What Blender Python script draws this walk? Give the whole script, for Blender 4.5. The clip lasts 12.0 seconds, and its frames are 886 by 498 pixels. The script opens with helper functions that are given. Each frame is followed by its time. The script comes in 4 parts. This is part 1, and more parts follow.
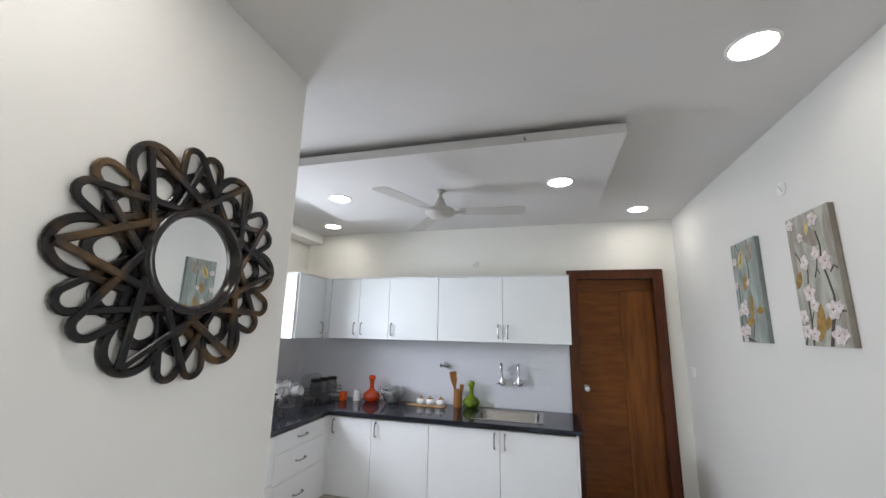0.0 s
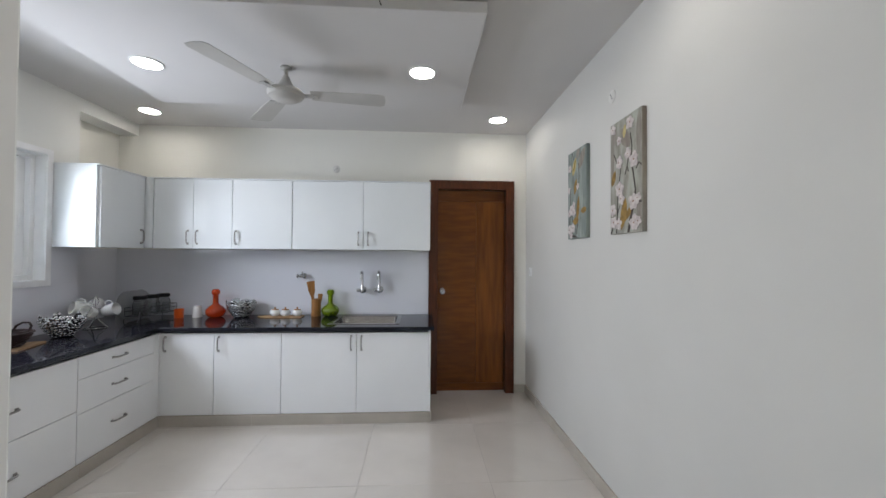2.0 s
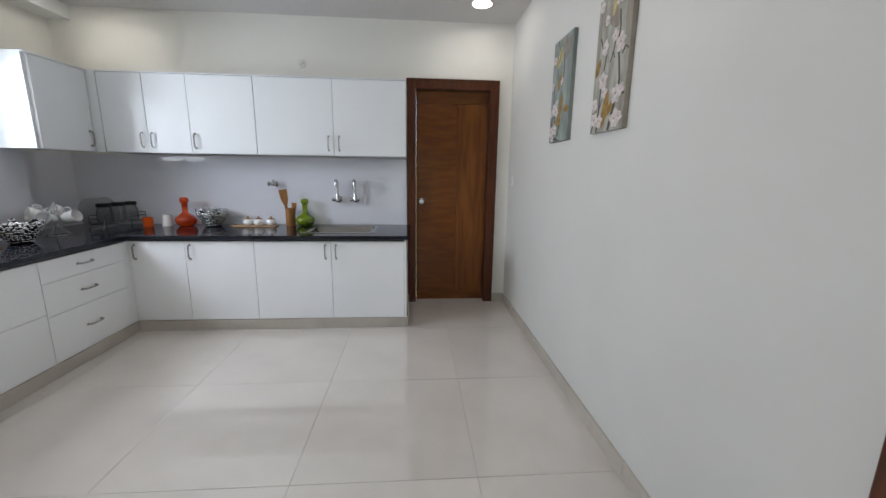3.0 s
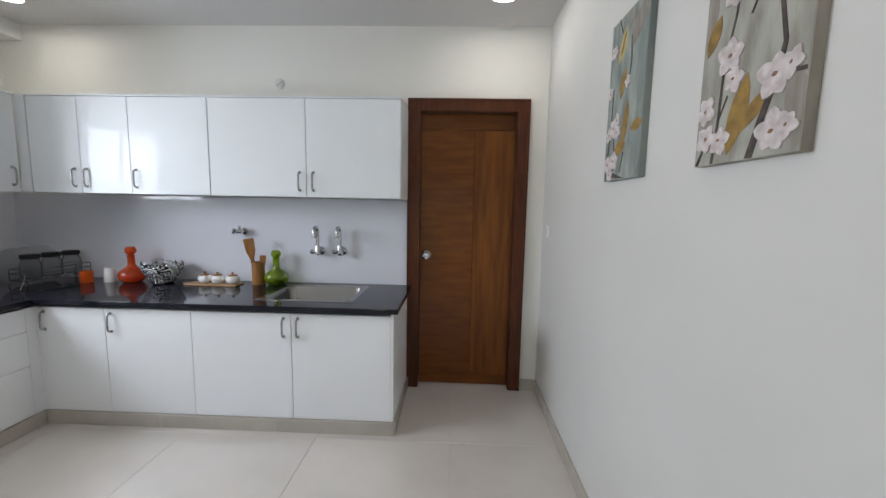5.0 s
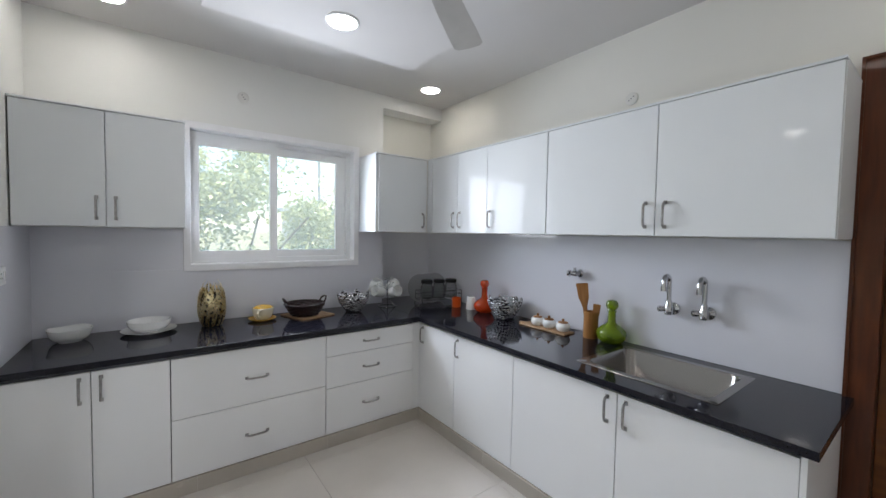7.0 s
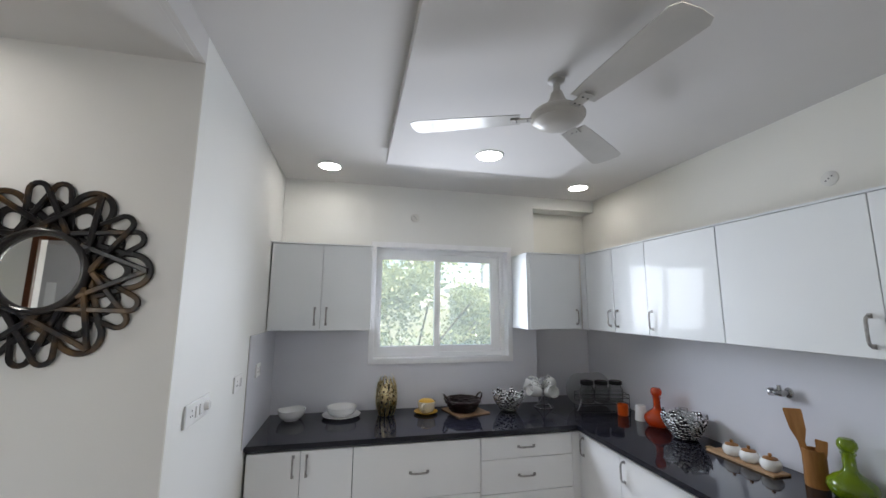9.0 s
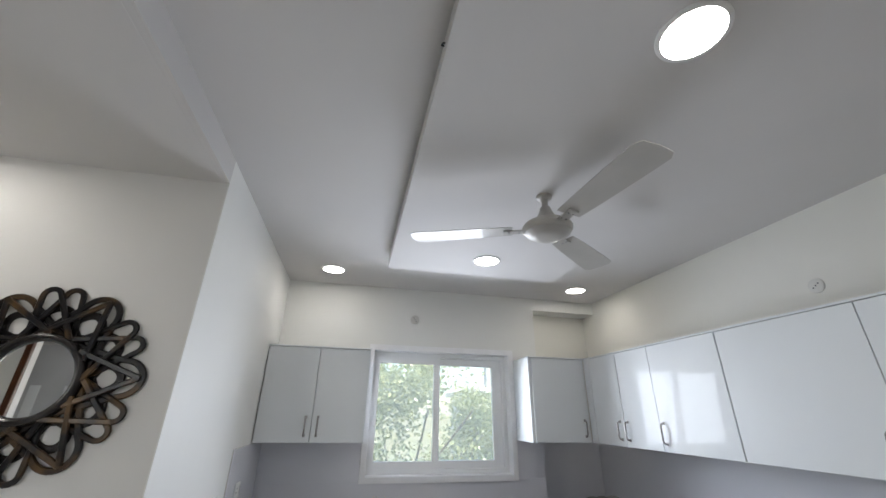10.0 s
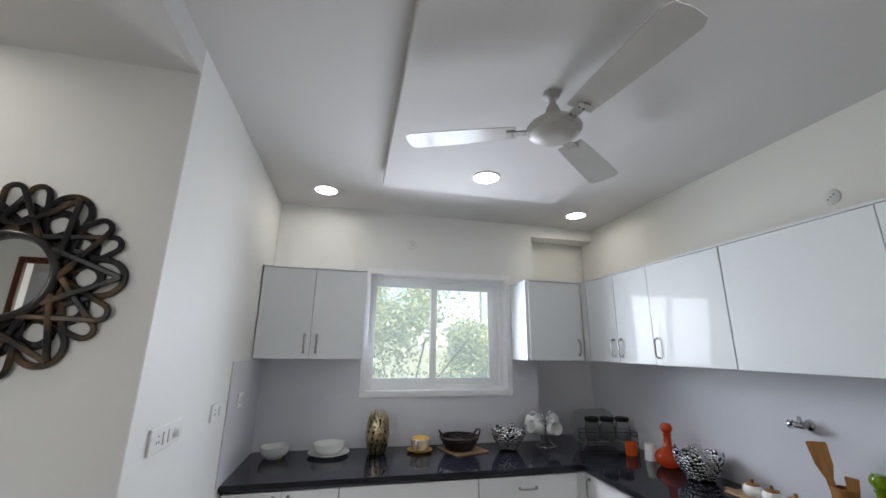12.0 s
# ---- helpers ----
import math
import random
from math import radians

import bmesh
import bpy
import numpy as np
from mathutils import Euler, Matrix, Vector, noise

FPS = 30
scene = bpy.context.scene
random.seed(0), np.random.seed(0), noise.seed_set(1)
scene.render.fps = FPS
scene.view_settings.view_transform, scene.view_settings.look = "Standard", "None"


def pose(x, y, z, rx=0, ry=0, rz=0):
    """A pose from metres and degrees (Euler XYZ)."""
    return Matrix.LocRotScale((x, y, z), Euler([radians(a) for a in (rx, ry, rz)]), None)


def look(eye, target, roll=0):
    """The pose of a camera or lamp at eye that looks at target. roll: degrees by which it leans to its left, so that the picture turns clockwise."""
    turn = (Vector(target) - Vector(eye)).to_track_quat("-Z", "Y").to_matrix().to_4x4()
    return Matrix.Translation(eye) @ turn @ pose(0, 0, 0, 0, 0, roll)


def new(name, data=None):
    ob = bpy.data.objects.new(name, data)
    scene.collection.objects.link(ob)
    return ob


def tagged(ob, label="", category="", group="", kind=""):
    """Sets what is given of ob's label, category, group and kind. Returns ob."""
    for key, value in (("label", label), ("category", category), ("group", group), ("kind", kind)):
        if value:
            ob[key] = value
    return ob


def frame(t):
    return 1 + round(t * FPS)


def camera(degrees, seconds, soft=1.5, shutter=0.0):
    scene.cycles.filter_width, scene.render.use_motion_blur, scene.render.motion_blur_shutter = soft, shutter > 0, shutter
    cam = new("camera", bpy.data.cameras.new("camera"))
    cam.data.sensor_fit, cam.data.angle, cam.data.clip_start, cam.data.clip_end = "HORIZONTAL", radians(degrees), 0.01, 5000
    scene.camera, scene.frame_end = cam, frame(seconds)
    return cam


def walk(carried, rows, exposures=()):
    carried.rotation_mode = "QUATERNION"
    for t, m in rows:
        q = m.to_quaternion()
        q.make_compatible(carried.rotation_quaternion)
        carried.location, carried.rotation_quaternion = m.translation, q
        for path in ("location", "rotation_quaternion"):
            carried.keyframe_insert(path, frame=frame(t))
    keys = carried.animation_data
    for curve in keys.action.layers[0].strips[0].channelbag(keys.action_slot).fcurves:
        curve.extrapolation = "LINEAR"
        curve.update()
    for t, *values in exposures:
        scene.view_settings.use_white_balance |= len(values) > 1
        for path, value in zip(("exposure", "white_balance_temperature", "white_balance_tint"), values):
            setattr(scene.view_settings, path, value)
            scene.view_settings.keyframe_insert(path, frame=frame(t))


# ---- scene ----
cam = camera(98.5, 12.0)
PATH = [
    (0, (0.994, 0.674, 1.53), (0.477, 2.562, 1.938), 1.2),
    (0.5, (1.041, 0.704, 1.541), (0.786, 2.626, 2.032), 1.0),
    (1, (1.053, 0.766, 1.482), (0.99, 2.702, 1.978), 1.0),
    (1.5, (1.084, 0.818, 1.42), (1.139, 2.792, 1.738), 0.9),
    (2, (1.102, 0.837, 1.365), (1.221, 2.833, 1.401), 0.4),
    (2.5, (1.168, 0.849, 1.318), (1.296, 2.827, 1.054), 0.9),
    (3, (1.269, 0.932, 1.292), (1.413, 2.887, 0.897), 0.8),
    (3.2, (1.327, 1.026, 1.3), (1.476, 2.973, 0.866), 1.0),
    (4.8, (1.569, 1.795, 1.37), (1.568, 3.777, 1.104), 1.2),
    (5, (1.542, 1.862, 1.381), (1.477, 3.848, 1.152), 1.1),
    (5.5, (1.538, 2.065, 1.384), (1.14, 4.02, 1.243), 1.1),
    (6, (1.468, 2.224, 1.399), (0.554, 3.998, 1.273), 0.9),
    (6.5, (1.414, 2.332, 1.404), (0.173, 3.899, 1.311), 1.2),
    (7, (1.427, 2.418, 1.41), (-0.171, 3.618, 1.327), 1.0),
    (7.5, (1.449, 2.442, 1.437), (-0.39, 3.223, 1.354), 1.0),
    (7.7, (1.457, 2.444, 1.442), (-0.426, 3.115, 1.371), 1.0),
    (9.3, (1.618, 2.442, 1.604), (-0.293, 2.848, 2.035), 1.1),
    (9.5, (1.635, 2.442, 1.605), (-0.247, 2.841, 2.152), 1.2),
    (10, (1.634, 2.449, 1.607), (-0.162, 2.84, 2.395), 0.9),
    (10.5, (1.61, 2.469, 1.589), (-0.163, 2.85, 2.432), 1.1),
    (11, (1.554, 2.48, 1.565), (-0.228, 2.871, 2.385), 1.0),
    (11.5, (1.528, 2.483, 1.539), (-0.306, 2.888, 2.225), 1.2),
    (12, (1.5, 2.479, 1.498), (-0.388, 2.911, 1.998), 0.8),
]
walk(cam, [(t, look(eye, target, roll)) for t, eye, target, roll in PATH],
     [(0, 2.1), (1, 1.94), (2.5, 1.88), (5, 1.98), (6.5, 1.98), (7.5, 1.72), (9.3, 1.76), (10.5, 1.64), (12, 1.7)])

# ---- light ----
world = bpy.data.worlds.new("world")
scene.world = world
world.use_nodes = True
wn = world.node_tree.nodes
sky = wn.new("ShaderNodeTexSky")
sky.sky_type, sky.sun_disc = "NISHITA", False
sky.sun_elevation, sky.sun_rotation = radians(55), radians(75)
world.node_tree.links.new(sky.outputs[0], wn["Background"].inputs[0])
wn["Background"].inputs[1].default_value = 0.15
sun_lamp = bpy.data.lights.new("sun", "SUN")
sun_lamp.energy, sun_lamp.angle, sun_lamp.color = 5.0, radians(0.5), (1.0, 0.95, 0.88)
new("sun", sun_lamp).matrix_world = look((8, 4, 14), (0, 2, 0))
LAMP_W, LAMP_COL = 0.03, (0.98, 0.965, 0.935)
for y in (2.86, 3.35):
    win_lamp = bpy.data.lights.new("window_daylight", "AREA")
    win_lamp.shape, win_lamp.size, win_lamp.size_y, win_lamp.energy, win_lamp.color = "RECTANGLE", 0.43, 0.62, 4.0, (0.82, 0.88, 1.0)
    win_lamp.spread = radians(138)
    new("window_daylight", win_lamp).matrix_world = look((-1.642, y, 1.69), (0, y, 1.53))

# Added fill, out of view: brightens the mirror wall through the doorway.
side_fill = bpy.data.lights.new("side_room_fill", "AREA")
side_fill.shape, side_fill.size, side_fill.size_y, side_fill.energy, side_fill.color = "RECTANGLE", 0.95, 1.25, 5.2, (0.98, 0.97, 0.97)
new("side_room_fill", side_fill).matrix_world = look((3.60, 0.95, 1.55), (0, 0.95, 0.75))

# ---- materials ----


def ramp(nt, fac, a, b, lo=0.35, hi=0.65):
    r = nt.nodes.new("ShaderNodeValToRGB")
    r.color_ramp.elements[0].position, r.color_ramp.elements[1].position = lo, hi
    r.color_ramp.elements[0].color, r.color_ramp.elements[1].color = (*a, 1), (*b, 1)
    nt.links.new(fac, r.inputs[0])
    return r.outputs[0]


def tex(nt, scale, detail=4.0, stretch=(1, 1, 1), coords="Object"):
    c, m, n = (nt.nodes.new("ShaderNode" + k) for k in ("TexCoord", "Mapping", "TexNoise"))
    m.inputs["Scale"].default_value = stretch
    n.inputs["Scale"].default_value, n.inputs["Detail"].default_value = scale, detail
    nt.links.new(c.outputs[coords], m.inputs[0])
    nt.links.new(m.outputs[0], n.inputs[0])
    return n.outputs[0]


def mat(name, a, b=None, rough=0.5, metal=0.0, scale=6.0, stretch=(1, 1, 1), bump=0.0, bscale=120.0, coat=0.0, spread=0.0, transmit=0.0, ior=1.45, rvar=0.06, spec=0.5, lo=0.35, hi=0.65):
    """A surface that varies between colours a and b, with fine relief and uneven gloss; spread: tone from piece to piece."""
    m = bpy.data.materials.new(name)
    m.use_nodes = True
    nt = m.node_tree
    p = nt.nodes["Principled BSDF"]
    b = b or tuple(c * 0.93 for c in a)
    col = ramp(nt, tex(nt, scale, 5.0, stretch), a, b, lo, hi)
    if spread:
        info, hsv, mr = nt.nodes.new("ShaderNodeObjectInfo"), nt.nodes.new("ShaderNodeHueSaturation"), nt.nodes.new("ShaderNodeMapRange")
        mr.inputs[3].default_value, mr.inputs[4].default_value = 1 - spread, 1 + spread
        nt.links.new(info.outputs["Random"], mr.inputs[0])
        nt.links.new(mr.outputs[0], hsv.inputs["Value"])
        nt.links.new(col, hsv.inputs["Color"])
        col = hsv.outputs[0]
    nt.links.new(col, p.inputs["Base Color"])
    fine = tex(nt, bscale, 3.0, stretch)
    r = nt.nodes.new("ShaderNodeMapRange")
    r.inputs[3].default_value, r.inputs[4].default_value = max(0.0, rough - rvar), min(1.0, rough + rvar)
    nt.links.new(tex(nt, scale * 2.3, 4.0, stretch), r.inputs[0])
    nt.links.new(r.outputs[0], p.inputs["Roughness"])
    p.inputs["Metallic"].default_value, p.inputs["Coat Weight"].default_value = metal, coat
    p.inputs["Coat Roughness"].default_value, p.inputs["Transmission Weight"].default_value, p.inputs["IOR"].default_value = 0.04, transmit, ior
    p.inputs["Specular IOR Level"].default_value = spec
    if bump:
        bn = nt.nodes.new("ShaderNodeBump")
        bn.inputs["Strength"].default_value, bn.inputs["Distance"].default_value = bump, 0.002
        nt.links.new(fine, bn.inputs["Height"])
        nt.links.new(bn.outputs[0], p.inputs["Normal"])
    return m


def wood(name, a, b, rough, stretch, spread=0.0):
    return mat(name, a, b, rough, scale=5.0, stretch=stretch, bump=0.15, bscale=60, spread=spread, coat=0.05, spec=0.3)


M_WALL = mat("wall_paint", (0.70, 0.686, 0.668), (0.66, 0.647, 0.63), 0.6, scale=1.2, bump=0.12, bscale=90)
# off-white tint, toned down: the picture wall's dimmer light is in the colour
M_WALL_DIM = mat("dimmed_off_white_paint", (0.645, 0.635, 0.602), (0.61, 0.60, 0.568), 0.6, scale=1.2, bump=0.12, bscale=90)
# lighter copy of the wall paint: brighter light on two walls put into colour
M_WALL_LIT = mat("brightened_wall_paint", (0.79, 0.79, 0.765), (0.76, 0.76, 0.735), 0.6, scale=1.2, bump=0.12, bscale=90)
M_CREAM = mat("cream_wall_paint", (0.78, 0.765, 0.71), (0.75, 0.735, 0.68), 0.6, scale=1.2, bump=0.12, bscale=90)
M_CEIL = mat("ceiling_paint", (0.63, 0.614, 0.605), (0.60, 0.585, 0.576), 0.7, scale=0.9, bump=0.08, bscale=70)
M_TILE = mat("floor_tile", (0.65, 0.607, 0.557), (0.605, 0.563, 0.515), 0.06, scale=3.0, spread=0.025, rvar=0.02, coat=1.0)
M_GROUT = mat("grout", (0.56, 0.53, 0.49), rough=0.9, bump=0.3)
M_SKIRT = mat("skirting_tile", (0.50, 0.455, 0.395), (0.44, 0.40, 0.345), 0.25, scale=4.0, spread=0.02)
M_SPLASH = mat("splash_tile", (0.725, 0.73, 0.78), (0.705, 0.71, 0.76), 0.35, scale=1.5, coat=0.65, rvar=0.03, spec=0.15)
M_LAM = mat("white_laminate", (0.76, 0.785, 0.80), (0.74, 0.765, 0.78), 0.38, scale=2.0, coat=0.25, spec=0.1, rvar=0.03)
M_LAMB = mat("white_satin_laminate", (0.87, 0.875, 0.88), (0.845, 0.85, 0.855), 0.3, scale=2.0, rvar=0.05)
# carcass board, darkened so shade in the seams between fronts is in its colour
M_CARC = mat("dark_seam_board", (0.16, 0.16, 0.17), (0.12, 0.12, 0.13), 0.6, scale=4.0)
M_GRANITE = mat("black_granite", (0.006, 0.006, 0.010), (0.018, 0.018, 0.026), 0.06, scale=220, rvar=0.03, spec=0.36)
M_STEEL = mat("brushed_steel", (0.30, 0.29, 0.275), (0.25, 0.24, 0.23), 0.22, 1.0, scale=90, stretch=(1, 6, 6), bump=0.0)
M_CHROME = mat("chrome", (0.62, 0.62, 0.63), (0.55, 0.55, 0.56), 0.10, 1.0, scale=20, rvar=0.04)
M_PULL = mat("satin_nickel", (0.42, 0.41, 0.40), (0.32, 0.31, 0.30), 0.32, 1.0, scale=50)
M_DOORH = wood("teak_veneer_across", (0.175, 0.054, 0.008), (0.118, 0.035, 0.005), 0.36, (0.9, 1, 6))
M_DOORV = wood("teak_veneer_upright", (0.205, 0.066, 0.010), (0.120, 0.036, 0.005), 0.34, (5.5, 1, 0.5))
M_FRAME = wood("dark_teak_frame", (0.100, 0.028, 0.009), (0.066, 0.018, 0.006), 0.4, (9, 9, 1.0))
M_UPVC = mat("white_upvc", (0.86, 0.86, 0.86), (0.83, 0.83, 0.83), 0.3, scale=5)
M_STONE = mat("white_sill_stone", (0.86, 0.86, 0.87), (0.81, 0.81, 0.82), 0.3, scale=8)
M_FAN = mat("fan_enamel", (0.47, 0.455, 0.43), (0.43, 0.415, 0.39), 0.38, scale=6, coat=0.08, spec=0.2)
M_PLASTIC = mat("white_plastic", (0.80, 0.80, 0.79), (0.76, 0.76, 0.75), 0.3, scale=12)
M_CAP = mat("grey_plastic", (0.70, 0.69, 0.655), (0.64, 0.63, 0.60), 0.4, scale=12)
M_DARK = mat("dark_gap", (0.03, 0.03, 0.03), rough=0.8)
M_BRONZE = mat("antique_bronze", (0.008, 0.007, 0.008), (0.135, 0.075, 0.028), 0.30, 0.2, scale=11, bump=0.3, bscale=70, lo=0.5, hi=0.76)
M_BLACK = mat("black_lacquer", (0.012, 0.011, 0.012), (0.022, 0.018, 0.017), 0.25, scale=14)
M_MIRROR = mat("mirror_glass", (0.86, 0.87, 0.86), (0.85, 0.86, 0.85), 0.015, 1.0, scale=3, rvar=0.01)
M_ORANGE = mat("orange_glass", (0.85, 0.10, 0.016), (0.74, 0.07, 0.010), 0.10, scale=9, transmit=0.55, coat=0.4)
M_ORANGE2 = mat("orange_plastic", (0.85, 0.13, 0.015), (0.80, 0.11, 0.012), 0.3, scale=9)
M_GREEN = mat("green_glass", (0.30, 0.44, 0.014), (0.22, 0.35, 0.010), 0.10, scale=9, transmit=0.55, coat=0.4)
M_CERAMIC = mat("white_ceramic", (0.88, 0.88, 0.865), (0.85, 0.85, 0.835), 0.15, scale=8, coat=0.4)
M_CREAMCER = mat("cream_ceramic", (0.78, 0.72, 0.55), (0.74, 0.67, 0.50), 0.2, scale=8, coat=0.3)
M_YELLOW = mat("mustard_ceramic", (0.66, 0.38, 0.03), (0.56, 0.31, 0.022), 0.3, scale=10)
M_GOLD = mat("brushed_gold", (0.95, 0.84, 0.56), (0.78, 0.63, 0.34), 0.28, 1.0, scale=30)
M_SILVER = mat("silver_mosaic", (0.95, 0.95, 0.95), (0.82, 0.82, 0.83), 0.24, 1.0, scale=40)
M_WICKER = mat("dark_wicker", (0.026, 0.009, 0.008), (0.012, 0.005, 0.005), 0.35, scale=60, bump=0.5)
M_BAMBOO = wood("bamboo", (0.36, 0.17, 0.055), (0.27, 0.12, 0.036), 0.45, (10, 10, 1.2))
M_MATWOOD = wood("pale_wood", (0.47, 0.31, 0.18), (0.36, 0.22, 0.115), 0.5, (1.5, 12, 12), spread=0.15)
M_WIRE = mat("black_wire", (0.05, 0.05, 0.055), rough=0.3, metal=0.6)
M_JARLID = mat("black_lid", (0.005, 0.005, 0.005), (0.01, 0.01, 0.01), 0.5, scale=20, spec=0.2)
M_BARK = mat("bark", (0.12, 0.085, 0.055), (0.07, 0.05, 0.035), 0.9, scale=12, bump=0.6, bscale=30)
M_GROUND = mat("earth_ground", (0.26, 0.22, 0.16), (0.12, 0.16, 0.06), 0.95, scale=0.6, bump=0.5, bscale=8)
M_PLASTER = mat("house_plaster", (0.72, 0.70, 0.66), (0.62, 0.60, 0.56), 0.85, scale=0.8, bump=0.2)
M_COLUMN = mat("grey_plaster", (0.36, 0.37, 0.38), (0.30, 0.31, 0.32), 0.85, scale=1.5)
M_GREYDOOR = mat("grey_laminate", (0.50, 0.51, 0.53), (0.46, 0.47, 0.49), 0.3, scale=3)
M_CANVAS1 = mat("green_grey_canvas", (0.31, 0.345, 0.315), (0.17, 0.195, 0.18), 0.8, scale=10, stretch=(1, 2.5, 0.8), bump=0.4, bscale=400)
M_CANVAS2 = mat("beige_grey_canvas", (0.40, 0.40, 0.345), (0.25, 0.235, 0.195), 0.8, scale=10, stretch=(1, 2.5, 0.8), bump=0.4, bscale=400)
M_TWIG = mat("painted_twig", (0.045, 0.035, 0.032), (0.09, 0.07, 0.06), 0.8, scale=40)
M_PETAL = mat("painted_blossom", (0.66, 0.60, 0.58), (0.46, 0.40, 0.39), 0.8, scale=45)
M_PETALC = mat("painted_stamen", (0.22, 0.11, 0.07), (0.30, 0.17, 0.10), 0.8, scale=60)
M_OCHRE = mat("painted_ochre", (0.34, 0.21, 0.055), (0.20, 0.12, 0.035), 0.8, scale=30)
M_TAUPE = mat("painted_taupe", (0.21, 0.18, 0.15), (0.32, 0.29, 0.25), 0.8, scale=14, stretch=(1, 2.5, 0.5))
M_SAGE = mat("painted_sage", (0.17, 0.20, 0.19), (0.25, 0.28, 0.26), 0.8, scale=14, stretch=(1, 2.5, 0.5))
M_YOCHRE = mat("painted_yellow", (0.55, 0.46, 0.22), (0.42, 0.32, 0.12), 0.8, scale=30)


def clear_glass(name, tint=(1, 1, 1), rough=0.0, veil=0.0):
    """Thin clear glass: mostly see-through, with a mirror film by Fresnel and a milky veil that scatters the daylight.
    """
    m = bpy.data.materials.new(name)
    m.use_nodes = True
    nt = m.node_tree
    nt.nodes.remove(nt.nodes["Principled BSDF"])
    mix, fr, tr, gl = (nt.nodes.new("ShaderNode" + k) for k in ("MixShader", "LayerWeight", "BsdfTransparent", "BsdfGlossy"))
    tr.inputs[0].default_value = (*tint, 1)
    gl.inputs["Roughness"].default_value = rough
    fr.inputs["Blend"].default_value = 0.12
    nt.links.new(fr.outputs["Fresnel"], mix.inputs[0])
    nt.links.new(tr.outputs[0], mix.inputs[1])
    nt.links.new(gl.outputs[0], mix.inputs[2])
    if veil:
        over, scat = nt.nodes.new("ShaderNodeMixShader"), nt.nodes.new("ShaderNodeBsdfTranslucent")
        scat.inputs[0].default_value = (0.9, 0.9, 0.9, 1)
        over.inputs[0].default_value = veil
        nt.links.new(mix.outputs[0], over.inputs[1])
        nt.links.new(scat.outputs[0], over.inputs[2])
        mix = over
    nt.links.new(mix.outputs[0], nt.nodes["Material Output"].inputs[0])
    return m



def leaf_material():
    """Leaves: diffuse and translucent, varied leaf by leaf."""
    m = bpy.data.materials.new("leaf")
    m.use_nodes = True
    nt = m.node_tree
    nt.nodes.remove(nt.nodes["Principled BSDF"])
    geo, mix, df, tl, gl, add = (nt.nodes.new("ShaderNode" + k) for k in ("NewGeometry", "MixShader", "BsdfDiffuse", "BsdfTranslucent", "BsdfGlossy", "MixShader"))
    col = ramp(nt, geo.outputs["Random Per Island"], (0.22, 0.27, 0.10), (0.44, 0.46, 0.24), 0.0, 1.0)
    nt.links.new(col, df.inputs[0])
    nt.links.new(col, tl.inputs[0])
    mix.inputs[0].default_value, add.inputs[0].default_value, gl.inputs["Roughness"].default_value = 0.45, 0.06, 0.35
    nt.links.new(df.outputs[0], mix.inputs[1])
    nt.links.new(tl.outputs[0], mix.inputs[2])
    nt.links.new(mix.outputs[0], add.inputs[1])
    nt.links.new(gl.outputs[0], add.inputs[2])
    nt.links.new(add.outputs[0], nt.nodes["Material Output"].inputs[0])
    return m


M_LEAF = leaf_material()
# this share of white puts the glare that washes out the view into the pane
M_GLASS = clear_glass("window_glass", veil=0.27)
M_CLEAR = clear_glass("clear_glassware", (0.97, 0.98, 0.98), 0.05, 0.14)
M_FROST = clear_glass("frosted_glassware", (0.97, 0.98, 0.98), 0.1, 0.4)
M_GLOW = bpy.data.materials.new("lamp_diffuser")
M_GLOW.use_nodes = True
M_GLOW.node_tree.nodes["Principled BSDF"].inputs["Emission Color"].default_value = (1.0, 0.957, 0.90, 1)
M_GLOW.node_tree.nodes["Principled BSDF"].inputs["Emission Strength"].default_value = 9.5

# ---- mesh helpers ----


def smooth(bm, on=True):
    for f in bm.faces:
        f.smooth = on


def mesh_of(name, bm, material):
    bmesh.ops.recalc_face_normals(bm, faces=bm.faces)
    for e in bm.edges:
        if len(e.link_faces) == 2 and e.calc_face_angle(0) > 0.75:
            e.smooth = False
    me = bpy.data.meshes.new(name)
    bm.to_mesh(me)
    bm.free()
    for m in material if isinstance(material, tuple) else (material,):
        me.materials.append(m)
    return me


def part(name, bm, material, parent=None, label="", at=None):
    """Links a bmesh as one mesh object, under a thing or a part where one is given."""
    ob = new(name, mesh_of(name, bm, material))
    if parent:
        ob.parent = parent
    if at is not None:
        ob.matrix_basis = at
    if label:
        ob["label"] = label
    return ob


def thing(name, at, label, category, group=""):
    ob = new(name)
    ob.empty_display_size = 0.05
    ob.matrix_basis = at
    return tagged(ob, label, category, group)


def setting(name, bm, material, label="", at=None):
    return tagged(part(name, bm, material, None, label, at), label, name.split("_")[0], kind="structure")


def box(lo, hi, bevel=0.0, bm=None, seg=1):
    bm = bm or bmesh.new()
    c, d = [(a + b) / 2 for a, b in zip(lo, hi)], [b - a for a, b in zip(lo, hi)]
    g = bmesh.ops.create_cube(bm, size=1, matrix=Matrix.Translation(c) @ Matrix.Diagonal((*d, 1)))
    if bevel:
        es = list({e for v in g["verts"] for e in v.link_edges})
        bmesh.ops.bevel(bm, geom=es, offset=bevel, segments=seg, profile=0.5, affect="EDGES", clamp_overlap=True)
    return bm


